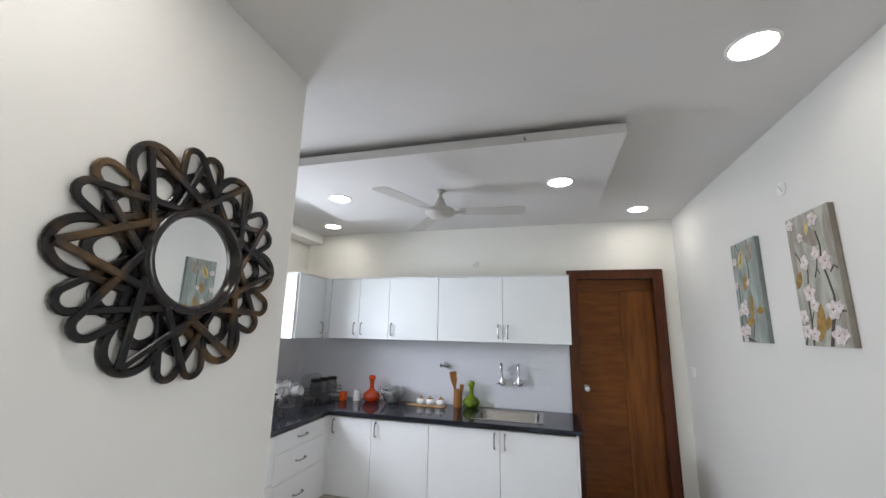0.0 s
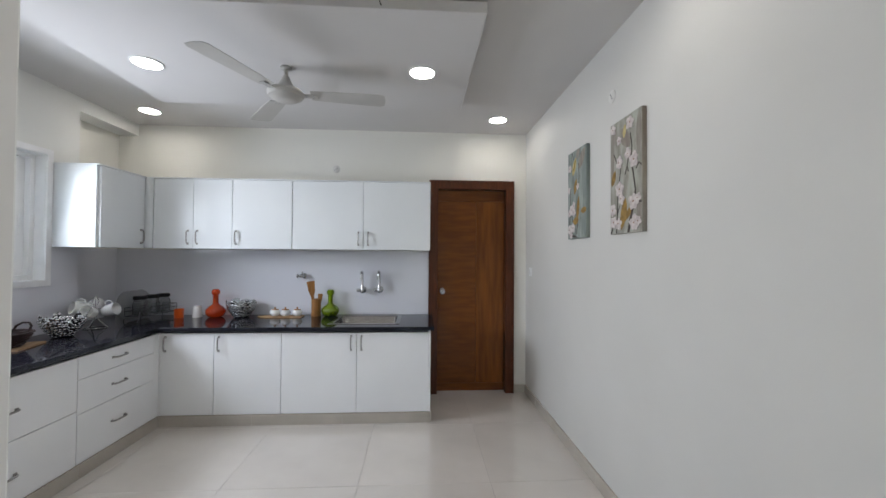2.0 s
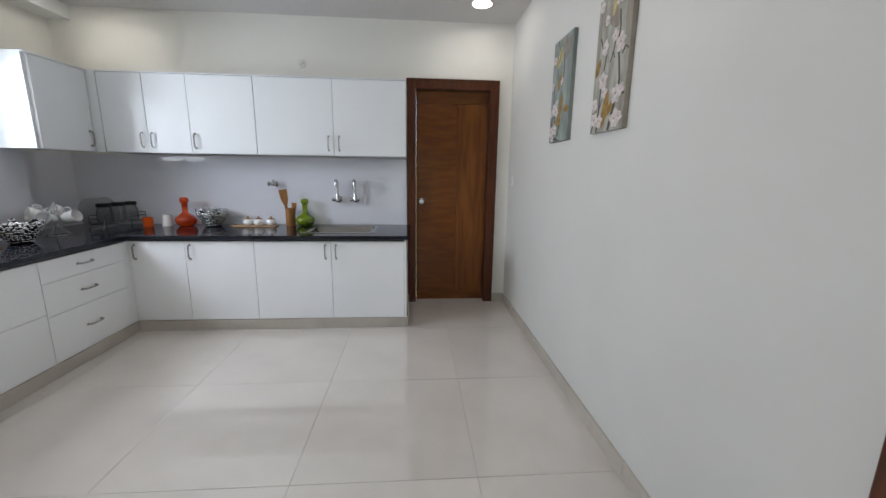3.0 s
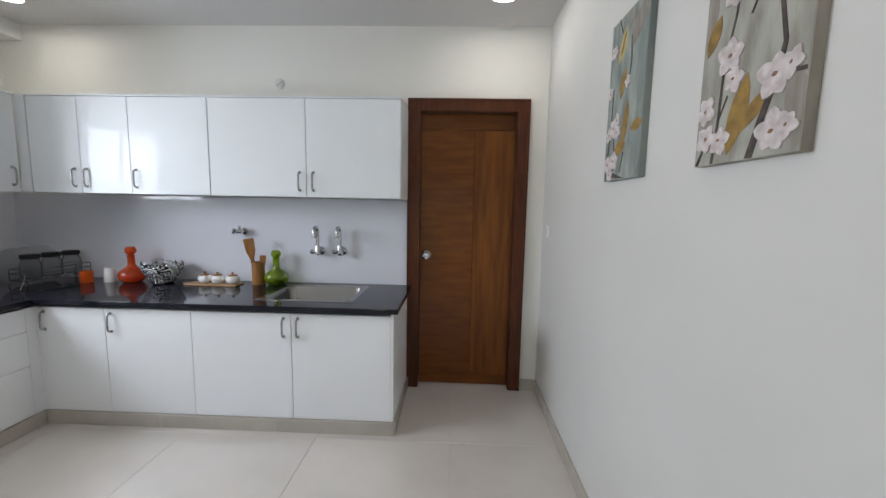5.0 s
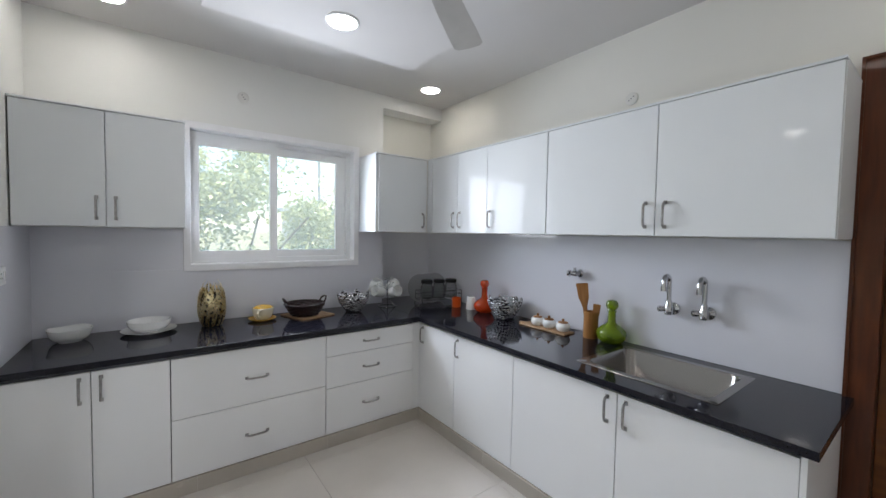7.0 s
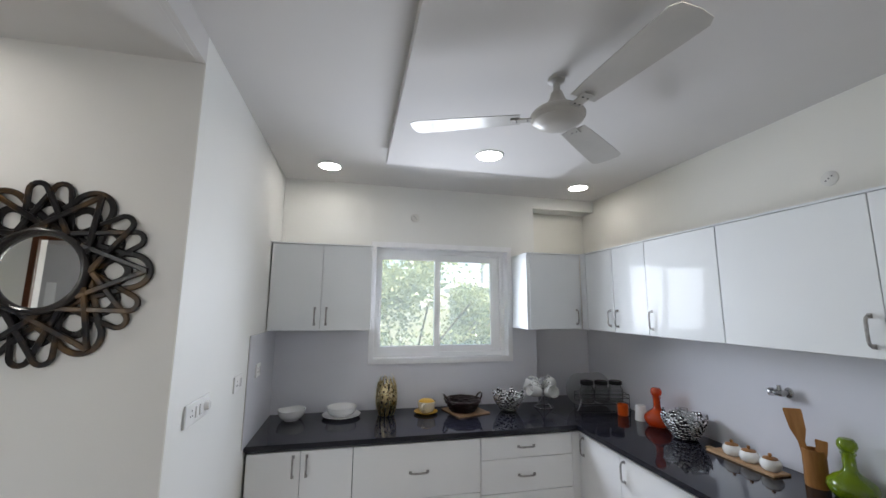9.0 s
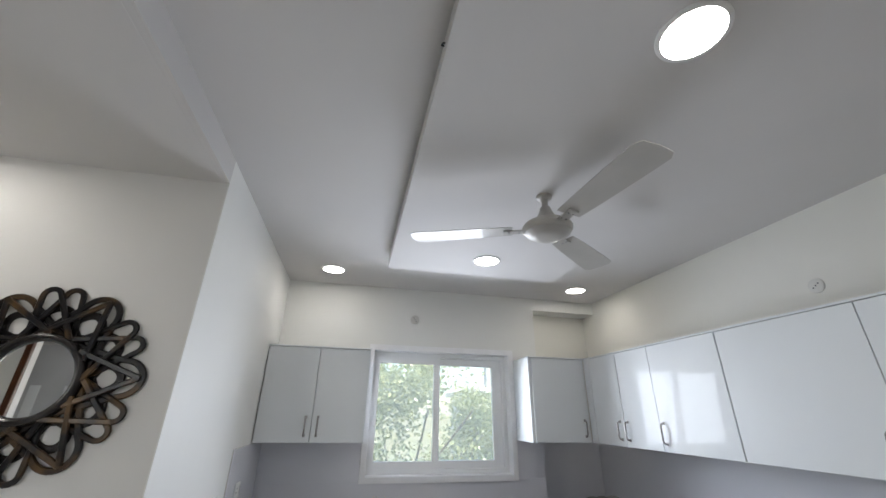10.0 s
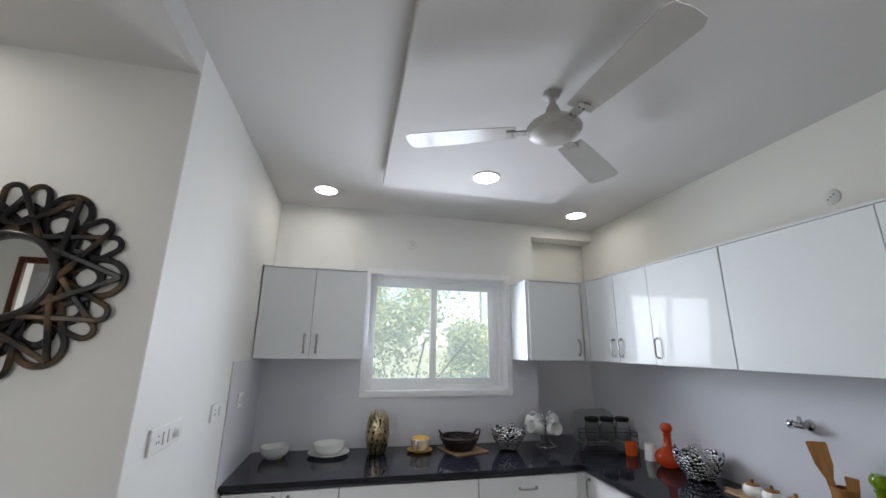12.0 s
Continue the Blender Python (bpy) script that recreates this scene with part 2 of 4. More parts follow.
def cells(us, vs, keep, depth, bevel=0.0):
    """A plate over a grid of cells in x and y, of that depth upwards; keep(i, j) says which cells are solid."""
    bm = bmesh.new()
    grid = {}

    def vert(i, j):
        if (i, j) not in grid:
            grid[i, j] = bm.verts.new((us[i], vs[j], 0))
        return grid[i, j]

    faces = [bm.faces.new((vert(i, j), vert(i + 1, j), vert(i + 1, j + 1), vert(i, j + 1))) for i in range(len(us) - 1) for j in range(len(vs) - 1) if keep(i, j)]
    g = bmesh.ops.extrude_face_region(bm, geom=faces)
    bmesh.ops.translate(bm, verts=[v for v in g["geom"] if isinstance(v, bmesh.types.BMVert)], vec=(0, 0, depth))
    bmesh.ops.recalc_face_normals(bm, faces=bm.faces)
    if bevel:
        es = [e for e in bm.edges if len(e.link_faces) == 2 and e.calc_face_angle(0) > 0.5]
        bmesh.ops.bevel(bm, geom=es, offset=bevel, segments=2, profile=0.5, affect="EDGES")
    return bm


def lathe(profile, seg=32, bm=None, m=None, wave=None):
    """Turns (radius, height) pairs round z; wave(angle, n) may shift a ring's radius and height."""
    bm = bm or bmesh.new()
    m = m or Matrix()
    rings = []
    for n, (r, z) in enumerate(profile):
        ring = []
        for k in range(seg):
            a = 2 * math.pi * k / seg
            dr, dz = wave(a, n) if wave else (0, 0)
            ring.append(bm.verts.new(m @ Vector(((r + dr) * math.cos(a), (r + dr) * math.sin(a), z + dz))))
        rings.append(ring)
    for lo, hi in zip(rings, rings[1:]):
        for k in range(seg):
            f = bm.faces.new((lo[k], lo[(k + 1) % seg], hi[(k + 1) % seg], hi[k]))
            f.smooth = True
    for ring, r in ((rings[0], profile[0][0]), (rings[-1], profile[-1][0])):
        if r > 1e-4 and profile[0] != profile[-1]:
            bm.faces.new(ring)
    bmesh.ops.remove_doubles(bm, verts=bm.verts, dist=1e-6)
    return bm


def tube(points, r, seg=8, closed=False, bm=None, flat=1.0, up=None):
    """A tube along points; flat squeezes it along up."""
    bm = bm or bmesh.new()
    pts = [Vector(p) for p in points]
    n = len(pts)
    rings, side = [], None
    for i, p in enumerate(pts):
        a, b = (pts[(i - 1) % n], pts[(i + 1) % n]) if closed else (pts[max(i - 1, 0)], pts[min(i + 1, n - 1)])
        d = (b - a).normalized()
        if up is not None:
            s = d.cross(Vector(up)).normalized()
        else:
            s = side - d * side.dot(d) if side is not None else d.orthogonal()
            s.normalize()
        side = s
        t = d.cross(s)
        rings.append([bm.verts.new(p + r * (math.cos(2 * math.pi * k / seg) * s + flat * math.sin(2 * math.pi * k / seg) * t)) for k in range(seg)])
    for i in range(n if closed else n - 1):
        lo, hi = rings[i], rings[(i + 1) % n]
        for k in range(seg):
            f = bm.faces.new((lo[k], lo[(k + 1) % seg], hi[(k + 1) % seg], hi[k]))
            f.smooth = True
    if not closed:
        bm.faces.new(rings[0]), bm.faces.new(rings[-1])
    return bm


def arc(c, r, a0, a1, n, plane="xz"):
    out = []
    for i in range(n + 1):
        a = radians(a0 + (a1 - a0) * i / n)
        u, v = r * math.cos(a), r * math.sin(a)
        out.append({"xz": (c[0] + u, c[1], c[2] + v), "yz": (c[0], c[1] + u, c[2] + v), "xy": (c[0] + u, c[1] + v, c[2])}[plane])
    return out


def rounded(x0, y0, x1, y1, r, z, n=5):
    """The corners of a rounded rectangle at height z."""
    out = []
    for cx, cy, a in ((x1 - r, y1 - r, 0), (x0 + r, y1 - r, 90), (x0 + r, y0 + r, 180), (x1 - r, y0 + r, 270)):
        out += arc((cx, cy, z), r, a, a + 90, n, "xy")
    return out


def loft(loops, cap_lo=False, cap_hi=True, bm=None):
    bm = bm or bmesh.new()
    rings = [[bm.verts.new(p) for p in loop] for loop in loops]
    for lo, hi in zip(rings, rings[1:]):
        for k in range(len(lo)):
            f = bm.faces.new((lo[k], lo[(k + 1) % len(lo)], hi[(k + 1) % len(lo)], hi[k]))
            f.smooth = True
    if cap_lo:
        bm.faces.new(rings[0])
    if cap_hi:
        bm.faces.new(rings[-1])
    return bm


# ---- plan ----
XW, YB, YN, XM = -1.6, 4.645, 1.855, 0.086       # window wall, back wall, near wall, mirror wall
ZC, ZL = 2.603, 2.488                             # kitchen ceiling, lower passage ceiling
XN = -1.78                                        # back of the corner recess
ZT = 0.785                                        # worktop
RW = pose(2.168, 4.62, 0)                         # the picture wall
UP = Matrix(((0, 0, 1, 0), (1, 0, 0, 0), (0, 1, 0, 0), (0, 0, 0, 1)))  # plate (u, v) -> (y, z), depth -> x
UPB = Matrix(((1, 0, 0, 0), (0, 0, 1, 0), (0, 1, 0, 0), (0, 0, 0, 1)))  # plate (u, v) -> (x, z), depth -> y

# ---- structure ----
WIN = (2.557, 3.772, 1.143, 2.10)
bm = cells((-1.2, YN, 2.0, WIN[0], WIN[1], 4.015, YB + 0.15), (0, WIN[2], WIN[3], 2.495, 2.75),
           lambda i, j: not (i == 3 and j == 1) and not (i == 5 and j < 3) and i > 0, 0.2)
bm.transform(Matrix.Translation((XW - 0.2, 0, 0)) @ UP)
setting("wall_window", bm, M_WALL_LIT, "white painted wall with a window opening over the worktop")
setting("wall_recess", box((XN - 0.1, 4.0, 0), (XN, YB + 0.15, 2.6)), M_CREAM, "cream painted recess in the corner of the room")
bm = cells((-1.9, 1.187, 2.043, 2.6), (0, 2.12, 2.75), lambda i, j: not (i == 1 and j == 0), 0.15)
bm.transform(Matrix.Translation((0, YB, 0)) @ UPB)
setting("wall_back", bm, M_CREAM, "cream painted wall behind the kitchen units")
setting("wall_near", box((XM - 0.15, YN - 0.004, 0), (XM, YN, 2.75), 0.0, box((-1.9, YN - 0.15, 0), (XM - 0.15, YN, 2.75))), M_WALL_LIT, "white painted wall with switches")
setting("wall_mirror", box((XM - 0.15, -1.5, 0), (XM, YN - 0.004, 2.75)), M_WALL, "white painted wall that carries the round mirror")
setting("wall_pictures", box((0, -3.105, 0), (0.15, 0.2, 2.75)), M_WALL_DIM, "long white painted wall with two canvases", RW)
setting("wall_passage", box((2.168, -1.5, 0), (2.318, 0.0, 2.75)), M_WALL, "white painted passage wall")
setting("wall_over_opening", box((2.168, 0.0, 2.12), (2.318, 1.515, 2.75)), M_WALL, "white painted wall over the doorway")
# opening added out of view, sized to bring sky light onto the floor
bm = cells((-0.1, 0.5, 1.9, 3.9), (0, 0.25, 1.9, 2.75), lambda i, j: not (i == 1 and j == 1), 0.15)
bm.transform(Matrix.Translation((0, -1.65, 0)) @ UPB)
setting("wall_end", bm, M_WALL, "plain white end wall with an added glazed opening")
# this opening is added, unseen, to let light through to the mirror wall
bm = cells((-1.5, 0.35, 1.5, 1.9), (0, 0.9, 2.3, 2.75), lambda i, j: not (i == 1 and j == 1), 0.15)
bm.transform(Matrix.Translation((3.7, 0, 0)) @ UP)
setting("wall_side_room_far", bm, M_WALL, "plain white wall of the side room with an added glazed opening")
setting("wall_side_room_near", box((2.318, 1.6, 0), (3.7, 1.75, 2.75)), M_WALL, "plain white wall of the side room")
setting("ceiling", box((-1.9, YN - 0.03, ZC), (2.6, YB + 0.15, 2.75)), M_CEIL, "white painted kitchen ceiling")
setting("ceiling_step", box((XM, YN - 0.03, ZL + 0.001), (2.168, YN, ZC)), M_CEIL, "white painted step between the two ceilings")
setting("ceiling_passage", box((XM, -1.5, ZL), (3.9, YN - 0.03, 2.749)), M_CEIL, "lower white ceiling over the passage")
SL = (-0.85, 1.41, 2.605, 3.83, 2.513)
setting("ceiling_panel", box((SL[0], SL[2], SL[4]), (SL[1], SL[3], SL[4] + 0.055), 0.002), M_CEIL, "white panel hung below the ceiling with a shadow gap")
# assumed packing; its grey puts some of the gap's shade into the colour
setting("ceiling_panel_packing", box((SL[0] + 0.14, SL[2] + 0.14, SL[4] + 0.055), (SL[1] - 0.14, SL[3] - 0.14, ZC)), M_COLUMN, "packing that holds the ceiling panel, toned grey to darken its shadow gap")

floor = setting("floor", box((-1.9, -1.65, -0.15), (3.9, YB + 0.15, -0.004)), M_GROUT, "glossy cream floor of large tiles")


def splash(name, lo, hi, m, label, us):
    """Splashback tiles, side by side, over a strip of wall."""
    base = setting(name, box((lo[0], lo[1], 0), (hi[0], hi[1], 0.004)), M_GROUT, label, m)
    for a, b in zip(us, us[1:]):
        part("tile", box((a + 0.0007, lo[1], 0.003), (b - 0.0007, hi[1], 0.009), 0.001), M_SPLASH, base)


TO_BACK = Matrix.Translation((0, YB, 0)) @ Matrix(((1, 0, 0, 0), (0, 0, -1, 0), (0, 1, 0, 0), (0, 0, 0, 1)))
TO_WINDOW = Matrix.Translation((XW, 0, 0)) @ Matrix(((0, 0, 1, 0), (1, 0, 0, 0), (0, 1, 0, 0), (0, 0, 0, 1)))
TO_NEAR = Matrix.Translation((0, YN, 0)) @ Matrix(((1, 0, 0, 0), (0, 0, 1, 0), (0, 1, 0, 0), (0, 0, 0, 1)))
splash("splashback_back", (XN, ZT, 0), (1.187, 1.408, 0), TO_BACK, "glossy pale grey splashback tiles", (XN, 1.187))
splash("splashback_window", (YN, ZT, 0), (4.015, WIN[2], 0), TO_WINDOW, "glossy pale grey splashback tiles under the window", (YN, 4.015))
splash("splashback_window_side", (YN, WIN[2], 0), (WIN[0], 1.408, 0), TO_WINDOW, "glossy pale grey splashback tiles", (YN, WIN[0]))
splash("splashback_window_corner", (WIN[1], WIN[2], 0), (4.015, 1.408, 0), TO_WINDOW, "glossy pale grey splashback tiles", (WIN[1], 4.015))
splash("splashback_recess", (4.0, ZT, 0), (YB - 0.009, 1.408, 0), Matrix.Translation((XN - XW, 0, 0)) @ TO_WINDOW, "glossy pale grey splashback tiles in the recess", (4.0, YB - 0.009))
splash("splashback_near", (XW + 0.009, ZT, 0), (-0.875, 1.408, 0), TO_NEAR, "glossy pale grey splashback tiles beside the switches", (XW + 0.009, -0.875))


def skirting(name, lo, hi, at=None, n=4, along=0):
    """A skirting of tiles set end to end."""
    base = setting(name, box(lo, [h - (0.003 if k == 2 else 0) for k, h in enumerate(hi)]), M_GROUT, "grey-beige tile skirting", at)
    for k in range(n):
        a, b = list(lo), list(hi)
        a[along], b[along] = lo[along] + (hi[along] - lo[along]) * k / n + 0.001, lo[along] + (hi[along] - lo[along]) * (k + 1) / n - 0.001
        o = 1 - along
        a[o], b[o] = a[o] - 0.002, b[o] + 0.002
        part("tile", box(a, b, 0.0015), M_SKIRT, base)


skirting("baseboard_pictures", (-0.012, -3.105, 0), (-0.001, 0.012, 0.083), RW, 4, 1)
skirting("baseboard_back", (2.05, YB - 0.012, 0), (2.155, YB - 0.001, 0.083), None, 1, 0)
skirting("baseboard_near", (-0.94, YN + 0.001, 0), (XM, YN + 0.012, 0.083), None, 2, 0)
skirting("baseboard_mirror", (XM + 0.001, -1.5, 0), (XM + 0.012, YN + 0.012, 0.083), None, 5, 1)

# side doorway
door2 = thing("door_frame", pose(2.168, 0, 0), "dark teak frame round an open doorway", "door frame")
part("jamb", box((-0.012, 1.467, 0), (0.02, 1.512, 2.12), 0.004), M_FRAME, door2)
part("jamb", box((-0.012, 0.003, 0), (0.02, 0.048, 2.12), 0.004), M_FRAME, door2)
part("head", box((-0.012, 0.048, 2.072), (0.02, 1.467, 2.12), 0.004), M_FRAME, door2)
unit = thing("wall_unit", pose(3.45, -0.95, 0), "grey wall unit with white upright panels and a brown square", "wall unit")
part("body", box((0, 0, 0), (0.249, 1.36, 2.2), 0.004), M_GREYDOOR, unit)
for k in range(3):
    part("panel", box((-0.012, 0.25 + 0.3 * k, 0.2), (0, 0.34 + 0.3 * k, 1.8), 0.003), M_LAM, unit)
part("square", box((-0.012, 1.05, 1.75), (0, 1.35, 2.05), 0.003), M_FRAME, unit)

# window
win = tagged(new("window_1"), "white sliding window with two clear panes, closed", "window", kind="structure")
win.matrix_basis = pose(XW, 0, 0)


def frame_ring(name, y0, z0, y1, z1, w, x0, x1, material, parent, label="", ws=None):
    wl, wb, wr, wt = ws or (w, w, w, w)
    bm = cells((y0, y0 + wl, y1 - wr, y1), (z0, z0 + wb, z1 - wt, z1), lambda i, j: not (i == 1 and j == 1), x1 - x0, 0.0015)
    bm.transform(Matrix.Translation((x0, 0, 0)) @ UP)
    return part(name, bm, material, parent, label)


frame_ring("window_lining", WIN[0] + 0.001, WIN[2] + 0.001, WIN[1] - 0.001, WIN[3] - 0.001, 0.03, -0.205, 0.004, M_STONE, win, "white stone lining")
frame_ring("window_trim", WIN[0], WIN[2] - 0.014, WIN[1] + 0.012, WIN[3] + 0.014, 0.042, 0.0045, 0.020, M_STONE, win)
frame_ring("window_frame", WIN[0] + 0.031, WIN[2] + 0.031, WIN[1] - 0.031, WIN[3] - 0.031, 0.033, -0.15, -0.065, M_UPVC, win)
for y0, y1, x, ws in ((2.612, 3.157, -0.097, (0.042, 0.058, 0.05, 0.066)), (3.112, 3.715, -0.135, (0.05, 0.058, 0.085, 0.066))):
    sash = frame_ring("sash", y0, WIN[2] + 0.058, y1, WIN[3] - 0.055, 0.05, x, x + 0.032, M_UPVC, win, "", ws)
    pane = part("pane", box((x + 0.014, y0 + 0.03, WIN[2] + 0.09), (x + 0.018, y1 - 0.03, WIN[3] - 0.09)), M_GLASS, sash, "clear glass pane")
    pane.visible_shadow = False
    ly = y0 + 0.018 if x > -0.1 else y1 - 0.05
    part("latch", box((x + 0.0325, ly, 1.50), (x + 0.042, ly + 0.016, 1.64), 0.003), M_UPVC, sash)

# glazing of the added opening behind the camera
win2 = tagged(new("added_window_passage"), "unseen white glazed opening added at the passage end for daylight", "window", kind="structure")
win2.matrix_basis = pose(0, -1.6, 0)
for y0, y1 in ((0.501, 1.2), (1.2, 1.899)):
    bm = cells((y0, y0 + 0.05, y1 - 0.05, y1), (0.251, 0.30, 1.85, 1.899), lambda i, j: not (i == 1 and j == 1), 0.06, 0.002)
    bm.transform(UPB)
    sash = part("sash", bm, M_UPVC, win2)
    pane = part("pane", box((y0 + 0.03, 0.026, 0.28), (y1 - 0.03, 0.03, 1.87)), M_GLASS, sash, "clear glass pane")
    pane.visible_shadow = False

# glazing of the added, unseen side room opening
win3 = tagged(new("added_window_side"), "unseen white glazed opening added to light the mirror wall", "window", kind="structure")
win3.matrix_basis = pose(3.75, 0, 0)
bm = cells((0.351, 0.4, 1.45, 1.499), (0.901, 0.95, 2.25, 2.299), lambda i, j: not (i == 1 and j == 1), 0.06, 0.002)
bm.transform(UP)
sash = part("sash", bm, M_UPVC, win3)
pane = part("pane", box((0.026, 0.38, 0.93), (0.03, 1.47, 2.27)), M_GLASS, sash, "clear glass pane")
pane.visible_shadow = False

# door in the back wall
door = tagged(new("door_1"), "closed teak veneer door in a dark teak frame", "door", kind="structure")
door.matrix_basis = pose(0, YB, 0)
fr = cells((1.188, 1.276, 1.958, 2.042), (0, 2.033, 2.119), lambda i, j: not (i == 1 and j == 0), 0.16, 0.003)
fr.transform(Matrix.Translation((0, -0.025, 0)) @ UPB)
part("door_frame", fr, M_FRAME, door, "dark teak frame")
bead = cells((1.188, 1.2, 2.03, 2.042), (0, 2.107, 2.119), lambda i, j: not (i == 1 and j == 0), 0.006, 0.001)
bead.transform(Matrix.Translation((0, -0.032, 0)) @ UPB)
part("bead", bead, M_FRAME, door)
leaf = part("door_leaf", box((1.277, 0.062, 0.006), (1.957, 0.095, 2.031)), M_FRAME, door, "teak veneer leaf with two grain directions")
part("panel", box((1.279, 0.05, 0.086), (1.667, 0.064, 1.918), 0.001), M_DOORH, leaf)
part("panel", box((1.6695, 0.05, 0.086), (1.955, 0.064, 1.918), 0.001), M_DOORV, leaf)
part("rail", box((1.279, 0.05, 1.9205), (1.955, 0.064, 2.03), 0.001), M_DOORH, leaf)
part("rail", box((1.279, 0.05, 0.008), (1.955, 0.064, 0.0835), 0.001), M_DOORH, leaf)
knob = lathe([(0.0, 0.0), (0.031, 0.0), (0.031, 0.006), (0.014, 0.011), (0.012, 0.03), (0.024, 0.04), (0.029, 0.052), (0.024, 0.064), (0.010, 0.067), (0.0, 0.067)], 24)
knob.transform(pose(1.327, 0.05, 1.009, 90, 0, 0))
part("door_knob", knob, M_CHROME, leaf, "round chrome knob")

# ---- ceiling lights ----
# The last one, in the unseen side room, is an added fill light.
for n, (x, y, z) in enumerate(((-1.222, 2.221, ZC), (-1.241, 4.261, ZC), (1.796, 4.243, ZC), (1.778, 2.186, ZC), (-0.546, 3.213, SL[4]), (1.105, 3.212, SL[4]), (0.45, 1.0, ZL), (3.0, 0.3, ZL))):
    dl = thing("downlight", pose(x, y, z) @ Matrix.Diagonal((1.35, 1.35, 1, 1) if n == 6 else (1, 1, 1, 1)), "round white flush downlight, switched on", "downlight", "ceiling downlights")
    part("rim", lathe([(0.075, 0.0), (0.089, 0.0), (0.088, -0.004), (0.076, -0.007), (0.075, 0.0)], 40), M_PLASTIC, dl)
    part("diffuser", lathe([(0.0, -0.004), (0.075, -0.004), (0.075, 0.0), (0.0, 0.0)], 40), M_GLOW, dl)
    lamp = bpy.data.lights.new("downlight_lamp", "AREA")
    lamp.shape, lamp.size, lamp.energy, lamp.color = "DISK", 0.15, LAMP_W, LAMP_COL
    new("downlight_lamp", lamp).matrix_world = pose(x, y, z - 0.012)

hook = thing("wire_end", pose(0.905, SL[2], SL[4] + 0.03), "short dark wire end at the edge of the ceiling panel", "wire")
part("wire", tube([(0, 0.01, 0.004), (0, -0.006, 0.002), (0.003, -0.010, -0.012), (0.008, -0.006, -0.020)], 0.0028, 6), M_DARK, hook)

# ---- ceiling fan ----
fan = thing("ceiling_fan", pose(0.273, 3.209, SL[4]), "cream enamel ceiling fan with three blades, at rest", "ceiling fan")
part("down_rod", lathe([(0.0, 0.0), (0.035, 0.0), (0.034, -0.012), (0.016, -0.02), (0.014, -0.025), (0.014, -0.14), (0.0, -0.14)], 20), M_FAN, fan)
part("bell_cover", lathe([(0.015, -0.055), (0.022, -0.06), (0.03, -0.085), (0.052, -0.125), (0.062, -0.138), (0.0, -0.138)], 28), M_FAN, fan)
part("motor", lathe([(0.0, -0.136), (0.06, -0.136), (0.096, -0.144), (0.106, -0.156), (0.106, -0.172), (0.098, -0.186), (0.088, -0.188), (0.07, -0.202), (0.035, -0.209), (0.0, -0.210)], 40), M_FAN, fan)
part("motor_band", lathe([(0.1062, -0.158), (0.1085, -0.160), (0.1085, -0.168), (0.1062, -0.170), (0.1062, -0.158)], 40), M_FAN, fan)
for a in (6, 126, 247):
    m = pose(0, 0, -0.168, 0, 0, a)
    bk = box((0.095, -0.022, -0.004), (0.19, 0.022, 0.001), 0.002)
    bk.transform(m @ pose(0, 0, 0, -6.5, 0, 0))
    br = part("blade_bracket", bk, M_FAN, fan)
    for dx in (0.12, 0.165):
        for dy in (-0.01, 0.01):
            sc = lathe([(0.0, -0.0065), (0.004, -0.006), (0.004, -0.003), (0.0, -0.003)], 8)
            sc.transform(m @ pose(0, 0, 0, -6.5, 0, 0) @ Matrix.Translation((dx, dy, 0)))
            part("screw", sc, M_CHROME, br)
    outline = [(0.15, -0.052), (0.25, -0.060), (0.5, -0.071), (0.575, -0.072), (0.598, -0.055), (0.604, 0.0), (0.598, 0.055), (0.575, 0.072), (0.5, 0.071), (0.25, 0.060), (0.15, 0.052)]
    bb = loft([[(x, y, z) for x, y in outline] for z in (0.002, 0.005)], True, True)
    for f in bb.faces:
        f.smooth = False
    bb.transform(m @ pose(0, 0, 0, -6.5, 0, 0))
    part("blade", bb, M_FAN, fan)

# ---- kitchen units ----


def pull(parent, at, length=0.11):
    """A bowed bar handle on two posts; runs along local z, stands off along local -y."""
    h = length / 2
    pts = [(0, 0, -h), (0, -0.012, -h), (0, -0.022, -h + 0.007), (0, -0.026, -h + 0.02), (0, -0.027, 0), (0, -0.026, h - 0.02), (0, -0.022, h - 0.007), (0, -0.012, h), (0, 0, h)]
    bm = tube(pts, 0.0058, 8)
    for z in (-h, h):
        box((-0.008, -0.004, z - 0.009), (0.008, 0.0, z + 0.009), 0.001, bm)
    return part("handle", bm, M_PULL, parent, "satin nickel bar handle", at)


def unit_body(parent, w, d, h, material):
    """Carcass along x from 0 to w, back to depth d, with its front at y = 0."""
    part("body", box((0.001, 0.020, 0), (w - 0.001, d, h), 0.001), material, parent)


def front(parent, x0, x1, z0, z1, material, name="door", handle=None):
    g = 0.0018
    f = part(name, box((x0 + g, 0.0, z0 + g), (x1 - g, 0.0185, z1 - g), 0.0012), material, parent)
    if handle:
        hx, hz, flat = handle
        pull(f, pose(hx, 0, hz, 0, 90 if flat else 0, 0))
    return f


FACE_X = Matrix(((0, -1, 0, 0), (1, 0, 0, 0), (0, 0, 1, 0), (0, 0, 0, 1)))  # unit's x -> world y, its back -> world -x
BASE_Z, BASE_H = 0.085, 0.668
XF, YF = -0.955, 4.0

